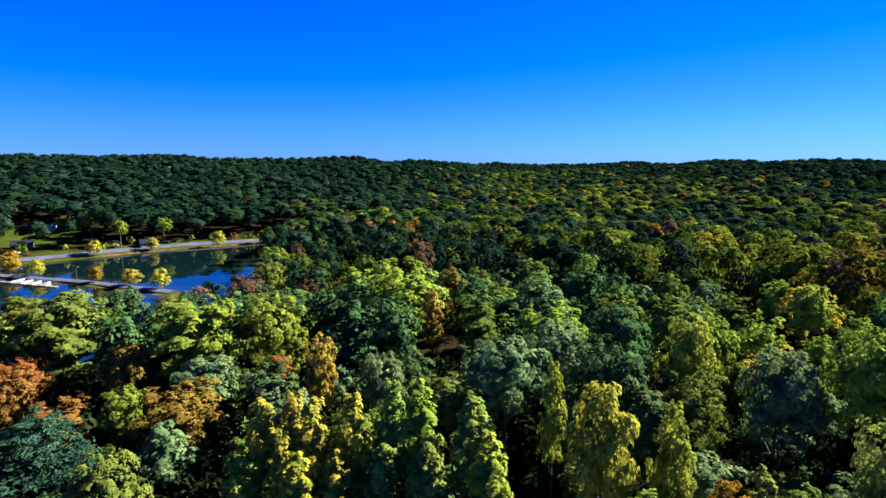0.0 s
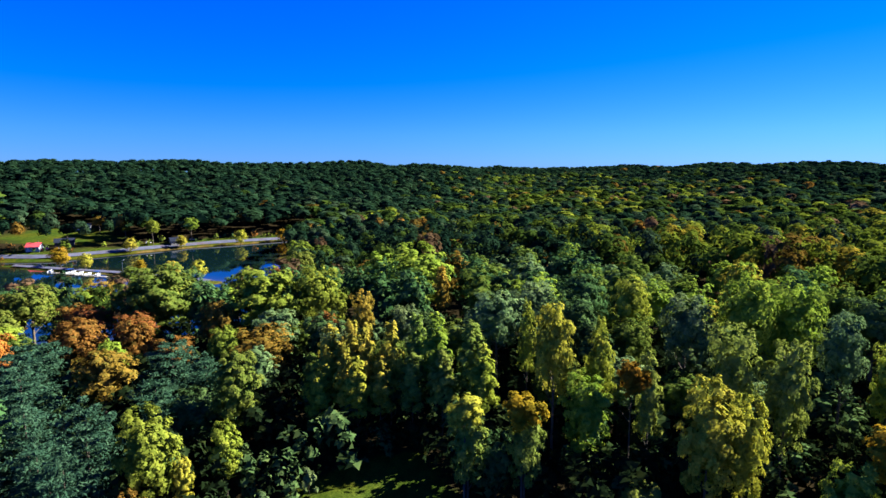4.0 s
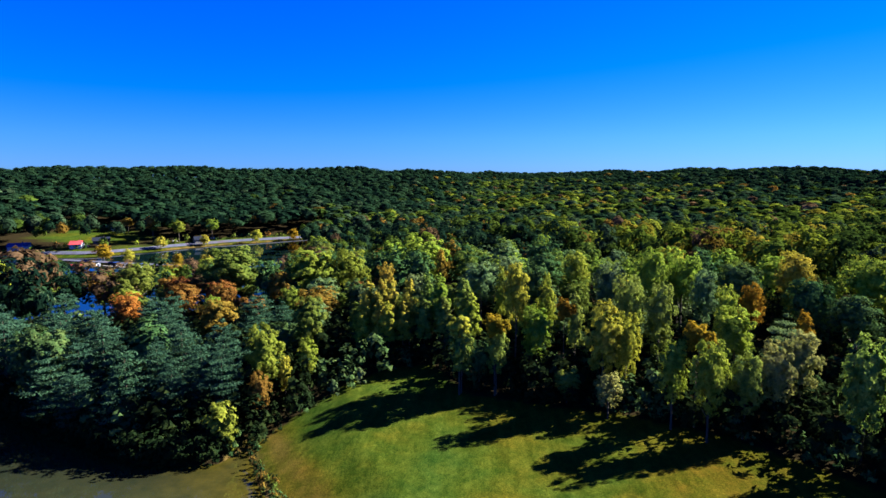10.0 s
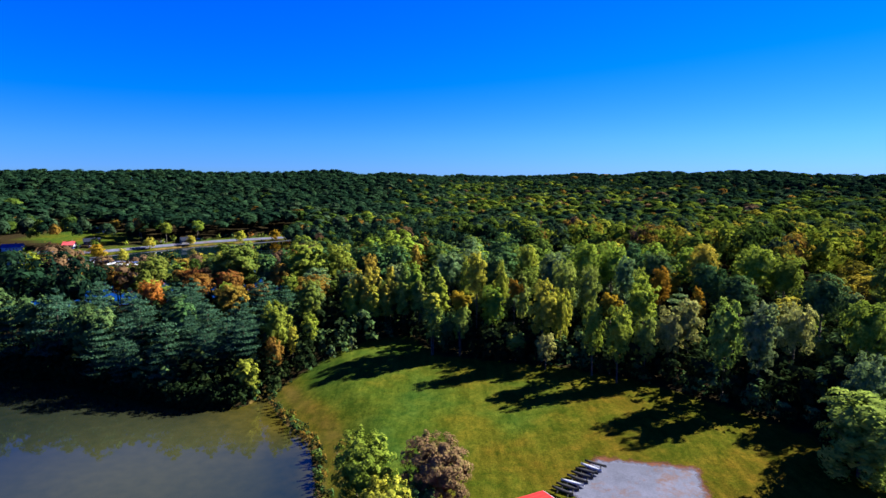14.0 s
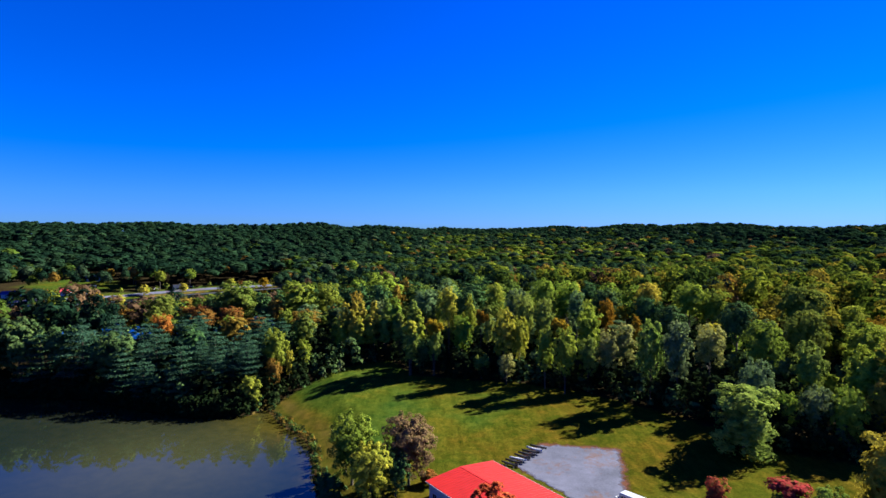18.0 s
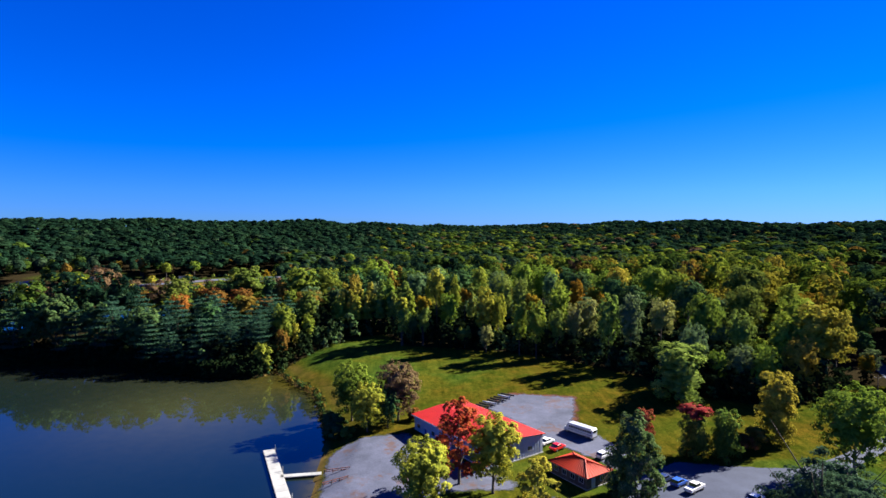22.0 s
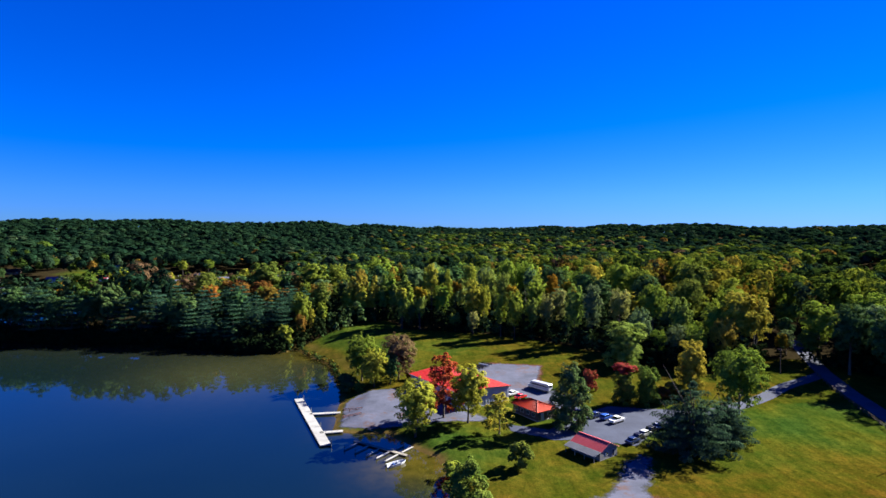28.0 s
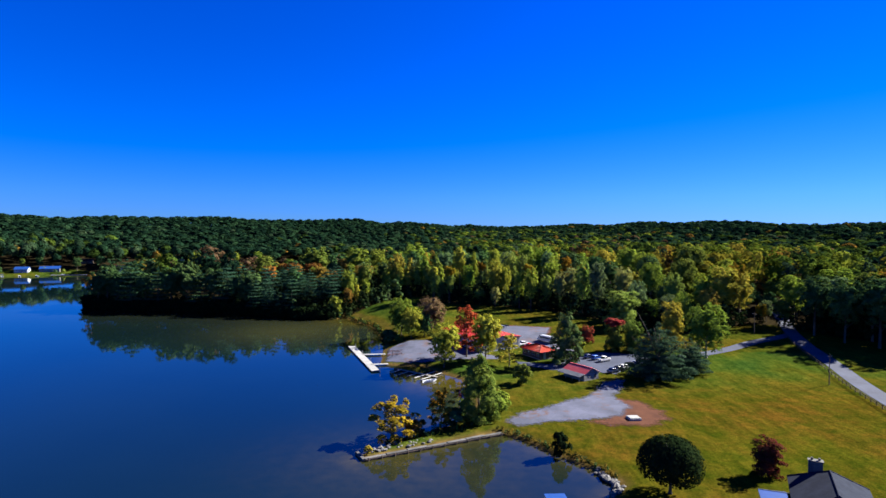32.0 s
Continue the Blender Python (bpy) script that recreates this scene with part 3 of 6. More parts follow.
def ribbon(name, line, width, material, lift, label, category, step=2.5):
    """A road along a line, lying on the ground."""
    p = np.array(line, float)
    seg = np.hypot(*np.diff(p, axis=0).T)
    s = np.r_[0, np.cumsum(seg)]
    t = np.arange(0, s[-1] + step, step).clip(max=s[-1])
    x, y = np.interp(t, s, p[:, 0]), np.interp(t, s, p[:, 1])
    k = np.ones(5) / 5
    xs_, ys_ = np.convolve(np.pad(x, 2, "edge"), k, "valid"), np.convolve(np.pad(y, 2, "edge"), k, "valid")
    tx, ty = np.gradient(xs_), np.gradient(ys_)
    ln = np.hypot(tx, ty) + 1e-9
    across = np.array([-0.5, -0.43, 0.0, 0.43, 0.5]) * width
    gx = xs_[:, None] - (ty / ln)[:, None] * across
    gy = ys_[:, None] + (tx / ln)[:, None] * across
    z = np.maximum(ground_z(gx, gy), 0.1) + lift
    co = np.stack([gx, gy, z], -1).reshape(-1, 3)
    i = (np.arange(len(t) - 1)[:, None] * 5 + np.arange(4)[None, :]).ravel()
    me = bpy.data.meshes.new(name)
    fill_mesh(me, co, np.stack([i, i + 5, i + 6, i + 1], -1))
    me.shade_smooth()
    me.materials.append(material)
    at = me.attributes.new("inner", "FLOAT", "POINT")
    at.data.foreach_set("value", np.tile(np.array([0.1, 1, 1, 1, 0.1], dtype=np.float32), len(t)))
    return tagged(new(name, me), label, category, kind="structure")


# ---- surfaced ground ----
drape("dirt_rim", [(20, -78), (30, -63.5), (52.5, -68), (50, -80), (47, -91), (40, -102), (30, -92)], red_dirt, 0.05,
      "worn reddish dirt rim of the gravel lot", "dirt", rough=0.5, seed=1)
drape("gravel_lot", [(20.5, -78), (30, -65), (51, -69.5), (49, -80), (46, -90), (52, -104), (56, -118), (48, -122), (42, -112), (36, -106), (31, -95)],
      gravel, 0.10, "grey gravel lot beside the boathouse", "gravel lot", rough=0.3, seed=2)
drape("boat_apron", [(-19.5, -106), (-12, -99), (0, -96), (7, -103), (18, -118), (26, -124), (24, -129), (12, -129.5), (4, -131.5), (-8, -132.5), (-17.5, -130.5), (-18.8, -118)],
      gravel, 0.08, "pale gravel boat-launching apron running into the lake", "boat ramp", rough=0.3, seed=3)
drape("parking_area", [(28, -129), (40, -133.5), (52, -121), (62, -114.5), (74, -117), (88, -119), (87, -126), (74, -131), (67, -137), (60, -146), (50, -142), (40, -142), (30, -136)],
      asphalt, 0.08, "pale grey asphalt parking area", "parking lot", rough=0.15, seed=4, fray=1.2)
drape("dirt_patch", [(36, -196), (56, -196), (64.5, -190), (64, -181), (60, -170), (50, -168), (44, -184)], red_dirt, 0.05,
      "bare reddish dirt round the gravel pad", "dirt", rough=0.9, seed=5, fray=5.5)
drape("gravel_pad", [(19.5, -192), (22, -187), (36, -174.5), (45, -168), (53, -153), (60, -148), (64, -152), (57, -166), (55, -172), (57, -181), (51.5, -188), (44, -191.5), (36, -193.5), (24, -197.5)],
      gravel, 0.10, "pale grey gravel pad and drive", "gravel pad", rough=0.5, seed=6, fray=4.5)
ribbon("road", LANE, 5.8, asphalt, 0.10,
       "grey asphalt lane past the meadow", "road")
ribbon("drive", [(86, -122.5), (100, -117), (112, -110), (126, -98), (140, -90), (150, -84)], 5.0, asphalt, 0.09, "narrow asphalt drive to the parking area", "drive")
ribbon("lakeside_road", NORTH_ROAD, 7.0, gravel, 0.3, "pale lakeside road beyond the water", "road", 5.0)
ribbon("causeway_road", CAUSEWAY, 6.0, gravel, 0.25, "pale gravel causeway across the water", "causeway", 4.0)
# ---- trees ----
def tube_arrays(points, radii, n=6):
    p = np.array(points, float)
    co, quads = [], []
    for i in range(len(p)):
        d = p[min(i + 1, len(p) - 1)] - p[max(i - 1, 0)]
        d /= np.linalg.norm(d) + 1e-9
        a = np.cross(d, (0.3, 0.9, 0.2))
        a /= np.linalg.norm(a) + 1e-9
        b = np.cross(d, a)
        w = np.arange(n) * 2 * math.pi / n
        co.append(p[i] + radii[i] * (np.cos(w)[:, None] * a + np.sin(w)[:, None] * b))
        if i:
            k = np.arange(n)
            quads.append(np.stack([(i - 1) * n + k, (i - 1) * n + (k + 1) % n, i * n + (k + 1) % n, i * n + k], -1))
    return np.concatenate(co), np.concatenate(quads)


def leaves(rng, lobes, count, size, up=0.75, flat=1.0, loose=0.62, core=0.68, inner=0.0):
    """Leaf clumps over the lobes (x, y, z, rx, ry, rz): vertices, three to a clump. inner: the share of broad clumps within."""
    lobes = np.array(lobes, float)
    area = lobes[:, 3] * lobes[:, 5] + lobes[:, 3] * lobes[:, 4]
    pick = rng.choice(len(lobes), count, p=area / area.sum())
    d = rng.normal(size=(count, 3))
    d /= np.linalg.norm(d, axis=1)[:, None]
    low = d[:, 2] < -0.45
    d[low, 2] *= -1
    r = core + (1.08 - core) * rng.random((count, 1)) ** 0.7
    deep = (np.arange(count) < inner * count)[:, None]
    c = lobes[pick, :3] + d * lobes[pick, 3:] * r
    # leaves face outwards from their tuft and from the crown's heart, which is dense with boughs
    heart = (lobes[:, :3] * area[:, None]).sum(0) / area.sum()
    c = np.where(deep, heart + (c - heart) * (0.45 + 0.22 * rng.random((count, 1))), c)
    o = (c - heart) / (lobes[:, :3].std(0) + lobes[:, 3:].mean(0))
    o /= np.linalg.norm(o, axis=1)[:, None] + 1e-9
    n = d * 0.45 + o * 0.8 + rng.normal(size=(count, 3)) * loose * 0.5 + np.array([0, 0, up * 0.3])
    n[:, 2] *= flat
    n /= np.linalg.norm(n, axis=1)[:, None]
    a = np.cross(n, rng.normal(size=(count, 3)))
    a /= np.linalg.norm(a, axis=1)[:, None] + 1e-9
    b = np.cross(n, a)
    s = size * (0.55 + 0.9 * rng.random((count, 1))) * np.where(deep, 2.6, 1.0)
    w = s * (0.45 + 0.4 * rng.random((count, 1)))
    fold = n * s * (0.35 * rng.random((count, 1)) - 0.05)
    co = np.stack([c - a * s - b * w * 0.5, c + a * s * (0.8 + 0.5 * rng.random((count, 1))) - b * w * 0.6 - fold, c + b * w * 1.5 - fold], 1)
    return co.reshape(-1, 3)


def broad_lobes(rng, h, r, base, lobes, crown="round", tuft=1.0):
    """Tufts of a broadleaf crown of height h and radius r, whose leaves begin at base."""
    out = []
    mid, half = (h + base) / 2, (h - base) / 2
    for i in range(lobes):
        u = ((i + 0.5) / lobes) ** {"full": 1.2, "cone": 1.2}.get(crown, 0.8)
        z = base + (h - base) * (0.02 + 0.93 * u)
        e = (z - mid) / half
        env = math.sqrt(max(0.0, 1 - e * e)) if crown == "round" else math.sqrt(max(0.1, 1 - ((e - 0.15) / (0.9 if e > 0.15 else 1.25)) ** 2)) if crown == "egg" else (max(0.0, 1 - max(0, e)) ** 0.7 * min(1, (1 + e) * 3 + 0.5) if crown == "cone" else min(1.0, 1.3 * math.sqrt(max(0.0, 1 - max(e, -0.75 * e) ** 3))))
        q = i * 2.4 + rng.normal() * 0.9
        rad = r * env * (0.42 + 0.56 * rng.random() ** 0.6)
        s = r * tuft * (0.17 + 0.19 * rng.random()) * (0.7 + 0.3 * env)
        out.append((math.cos(q) * rad, math.sin(q) * rad, z + s * 0.5 * rng.normal(), s * 1.1, s * 1.1, s * (0.75 + 0.6 * rng.random())))
    for k in range(3):
        out.append((r * 0.2 * rng.normal(), r * 0.2 * rng.normal(), h - r * (0.2 + 0.2 * k), r * 0.2 * tuft, r * 0.2 * tuft, r * 0.30))
    out.append((0, 0, mid, r * 0.34, r * 0.34, half * 0.6))
    return out


def trunk_mesh(name, rng, h, base, r, girth, limbs=6):
    co, quads = tube_arrays([(0, 0, -0.6), (0, 0, 0.4), (0.1, 0.05, base), (0.2 * rng.normal(), 0.2 * rng.normal(), h * 0.62), (0.3 * rng.normal(), 0, h * 0.86)],
                            [girth * 1.5, girth, girth * 0.75, girth * 0.42, girth * 0.12], 7)
    parts, n = [(co, quads)], len(co)
    for i in range(limbs):
        z0 = base * 0.75 + (h * 0.6 - base * 0.75) * (i + 0.3) / limbs
        q = i * 2.4 + rng.normal() * 0.4
        dx, dy = math.cos(q), math.sin(q)
        reach = r * (0.5 + 0.3 * rng.random())
        c2, q2 = tube_arrays([(0, 0, z0), (dx * reach * 0.5, dy * reach * 0.5, z0 + reach * 0.55), (dx * reach, dy * reach, z0 + reach * 1.1)],
                             [girth * 0.36, girth * 0.24, girth * 0.06], 5)
        parts.append((c2, q2 + n))
        n += len(c2)
    me = bpy.data.meshes.new(name)
    fill_mesh(me, np.concatenate([p[0] for p in parts]), np.concatenate([p[1] for p in parts]))
    me.shade_smooth()
    me.materials.append(bark)
    return me


def crown_mesh(name, co):
    me = bpy.data.meshes.new(name)
    fill_mesh(me, co, np.arange(len(co)).reshape(-1, 3))
    me.materials.append(LEAF["green"])
    return me


def pine_leaves(rng, h, r, base, count, size, layers=11, droop=0.12, open_=0.5):
    """Needle sprays along whorls of boughs."""
    co = []
    for i in range(layers):
        u = i / (layers - 1)
        z = base + (h - base) * u
        reach = r * (1 - u ** 2.2) ** 0.8 * (0.62 + 0.5 * rng.random()) + 0.5
        boughs = 6 if u < 0.8 else 4
        for k in range(boughs):
            q = k * 2 * math.pi / boughs + i * 0.7 + rng.normal() * 0.25
            L = reach * (0.7 + 0.45 * rng.random())
            n = max(5, int(count / (layers * boughs) * (0.5 + 1.0 * (1 - u))))
            t = rng.random((n, 1)) ** 0.6
            side = rng.normal(size=(n, 1)) * 0.30 * L * (0.35 + t * 0.5)
            d, e = np.array([math.cos(q), math.sin(q), 0]), np.array([-math.sin(q), math.cos(q), 0])
            c = np.array([0, 0, z]) + d * t * L + e * side + np.array([0, 0, 1.0]) * (L * 0.28 * t - droop * L * t * t * 2 + rng.normal(size=(n, 1)) * 0.18)
            a = d * 0.8 + rng.normal(size=(n, 3)) * 0.45
            a /= np.linalg.norm(a, axis=1)[:, None]
            nn = np.array([0, 0, 0.7]) + d * 0.7 + rng.normal(size=(n, 3)) * open_
            b = np.cross(nn, a)
            b /= np.linalg.norm(b, axis=1)[:, None] + 1e-9
            s = size * (0.6 + 0.8 * rng.random((n, 1)))
            co.append(np.stack([c - a * s - b * s * 0.35, c + a * s * 1.1, c + b * s * 0.55], 1).reshape(-1, 3))
    return np.concatenate(co)


TREE = {}


def kind_of_tree(key, maker, h, r, base, girth, seed, limbs=6):
    rng = np.random.default_rng(seed)
    TREE[key] = (trunk_mesh("trunk", rng, h, base, r, girth, limbs), crown_mesh("crown", maker(rng)), h, r)


N_LEAF = 5200
for i, (crown, h, r, base) in enumerate([("round", 26, 5.6, 12), ("round", 24, 6.4, 11), ("full", 27, 5.0, 13), ("full", 25, 5.8, 11.5), ("cone", 28, 4.6, 12), ("cone", 27, 5.2, 12)]):
    kind_of_tree(f"wood{i}", lambda g, c=crown, h=h, r=r, b=base: leaves(g, broad_lobes(g, h, r, b, 110, c, 0.58), N_LEAF, 0.325, up=0.45, loose=0.42, inner=0.2), h, r, base, 0.38, 20 + i)
kind_of_tree("edge", lambda g: leaves(g, broad_lobes(g, 24, 5.0, 7.0, 120, "egg", 0.54), 7000, 0.29, up=0.45, loose=0.42, inner=0.2), 24, 5.0, 6.5, 0.36, 41)
kind_of_tree("edge1", lambda g: leaves(g, broad_lobes(g, 22, 5.6, 6.0, 120, "egg", 0.54), 7000, 0.29, up=0.45, loose=0.42, inner=0.2), 22, 5.6, 6.0, 0.36, 42)
for i, (h, r) in enumerate([(27, 3.2), (26, 3.6)]):
    kind_of_tree(f"spire{i}", lambda g, h=h, r=r: leaves(g, broad_lobes(g, h, r, 10.0, 64, "cone", 0.95), 3600, 0.34, up=0.4, loose=0.34, inner=0.2), h, r, 3.5, 0.3, 63 + i)
kind_of_tree("low", lambda g: leaves(g, broad_lobes(g, 14, 4.2, 1.0, 40, "full", 0.8), 2000, 0.44, up=0.4, loose=0.4, inner=0.15), 14, 4.2, 1.0, 0.16, 69, 4)
kind_of_tree("tuft", lambda g: leaves(g, broad_lobes(g, 24, 3.0, 17.5, 26, "round", 0.9), 1800, 0.32, up=0.4, loose=0.34, inner=0.2), 24, 3.0, 16.5, 0.2, 67, 3)
kind_of_tree("small", lambda g: leaves(g, broad_lobes(g, 12, 4.4, 1.2, 46, "round", 0.9), 3000, 0.30, up=0.4, loose=0.4, inner=0.1), 12, 4.4, 1.4, 0.2, 66)
kind_of_tree("column", lambda g: leaves(g, broad_lobes(g, 18, 4.0, 0.2, 70, "full", 1.0), 7600, 0.30, up=0.45, loose=0.42, inner=0.2), 18, 4.2, 1.0, 0.3, 43)
kind_of_tree("lawn", lambda g: leaves(g, broad_lobes(g, 18, 6.0, 2.6, 170, "egg", 0.44), 10500, 0.25, up=0.45, loose=0.5, inner=0.10), 18, 6.2, 3.2, 0.33, 44, 9)
kind_of_tree("lawn1", lambda g: leaves(g, broad_lobes(g, 18, 6.4, 1.8, 170, "egg", 0.44), 10500, 0.25, up=0.45, loose=0.5, inner=0.10), 18, 6.6, 2.6, 0.36, 55, 9)
kind_of_tree("open", lambda g: leaves(g, broad_lobes(g, 19, 5.2, 2.6, 48, "cone", 0.6), 2900, 0.34, loose=0.9), 19, 5.2, 3.6, 0.28, 45, 10)
kind_of_tree("oval", lambda g: leaves(g, broad_lobes(g, 12, 3.6, 0.0, 60, "full", 0.9), 6600, 0.24, up=0.45, loose=0.42, inner=0.2), 12, 3.9, 0.8, 0.2, 46)
kind_of_tree("dome", lambda g: leaves(g, [(0, 0, 5.4, 6.0, 6.0, 4.5), (2, 1, 5.2, 4.3, 4.3, 4.2), (-2, 1, 5.0, 4.3, 4.3, 4.2), (0, -2, 5.2, 4.3, 4.3, 4.2)], 12000, 0.25, up=0.1, loose=0.4, core=0.88), 10, 6.2, 2.6, 0.35, 47)
kind_of_tree("magnolia", lambda g: leaves(g, broad_lobes(g, 17, 5.6, -0.3, 140, "cone", 0.72), 14000, 0.27, loose=0.6), 17, 5.0, 0.5, 0.3, 48)
kind_of_tree("shrub", lambda g: leaves(g, broad_lobes(g, 4.0, 1.9, 0.2, 14, "round"), 1200, 0.26), 4.0, 1.9, 0.2, 0.08, 49, 5)
kind_of_tree("pine", lambda g: pine_leaves(g, 25, 7.0, 5, 5600, 0.46, 9, 0.08, 0.4), 25, 4.8, 4, 0.33, 51, 4)
kind_of_tree("pine1", lambda g: pine_leaves(g, 26, 7.4, 6, 5600, 0.48, 9, 0.08, 0.4), 26, 5.4, 5, 0.35, 52, 4)
def cedar_lobes(rng, h, r):
    """Flat tiers of boughs with gaps between them, widest low down, ragged at the rim."""
    out = []
    for i in range(9):
        u = i / 8
        reach = r * (1 - u ** 2.0) ** 0.65 * (0.8 + 0.4 * rng.random()) + 0.8
        n = max(4, int(11 * (1 - u)) + 3)
        for k in range(n):
            q = k * 2 * math.pi / n + i * 0.8 + rng.normal() * 0.25
            far = reach * (0.75 + 0.4 * rng.random())
            for d in (0.35, 0.62, 0.88):
                w = 0.55 + far * 0.16 * (1.15 - d * 0.6)
                out.append((math.cos(q) * far * d, math.sin(q) * far * d, 0.9 + (h - 1.7) * u + 0.10 * far * d + rng.normal() * 0.2, w, w, 0.55))
    return out


kind_of_tree("cedar", lambda g: leaves(g, cedar_lobes(g, 15.5, 9.4), 24000, 0.24, up=1.6, loose=0.5), 15.5, 12.0, 0.8, 0.5, 53, 8)
kind_of_tree("sapling", lambda g: leaves(g, broad_lobes(g, 4.6, 1.4, 0.4, 10, "cone"), 900, 0.24), 4.6, 1.4, 0.4, 0.06, 54, 4)

TONE = {"green": "green", "dark": "dark green", "bluish": "blue-green", "lime": "yellow-green", "yellow": "golden yellow", "olive": "olive green", "sage": "pale grey-green", "gold": "yellow-green and gold", "pale": "pale yellowing", "orange": "orange and yellow",
        "rust": "rust and pink", "red": "bright red", "pink": "faded rust-pink", "crimson": "crimson", "needles": "blue-green", "cedar": "dark green", "maroon": "dark maroon", "glossy": "glossy dark green", "deep": "shade-darkened green"}
planted = []


def plant(key, tone, x, y, top=None, wide=1.0, label="", group="", name="tree", z=None, stem=None, spread=None):
    """A tree of its own: trunk and crown. top: the height of its tip above the lake; spread: the crown's radius."""
    trunk, crown, h, r = TREE[key]
    z = gz(x, y) if z is None else z
    s = ((top - z) / h) if top else 1.0
    wide = spread / (r * s) if spread else wide
    rng = np.random.default_rng(int(abs(x * 31 + y * 17)) + 5)
    ob = new(name)
    ob.matrix_world = pose(x, y, z - 0.05, 0, 0, rng.random() * 360) @ Matrix.Diagonal((s * wide, s * wide, s, 1))
    for part_name, me, material in (("trunk", trunk, stem), ("crown", crown, LEAF[tone])):
        o = new(part_name, me)
        o.parent = ob
        if material:
            o.material_slots[0].link = "OBJECT"
            o.material_slots[0].material = material
    planted.append((x, y))
    kinds = "pine" if key.startswith("pine") else "shrub" if key in ("shrub", "sapling") else "tree"
    return tagged(ob, label or f"{'tall' if h > 20 else 'lakeside'} {kinds} with {TONE[tone]} {'needles' if kinds == 'pine' else 'autumn leaves'} in the wood", kinds, group)


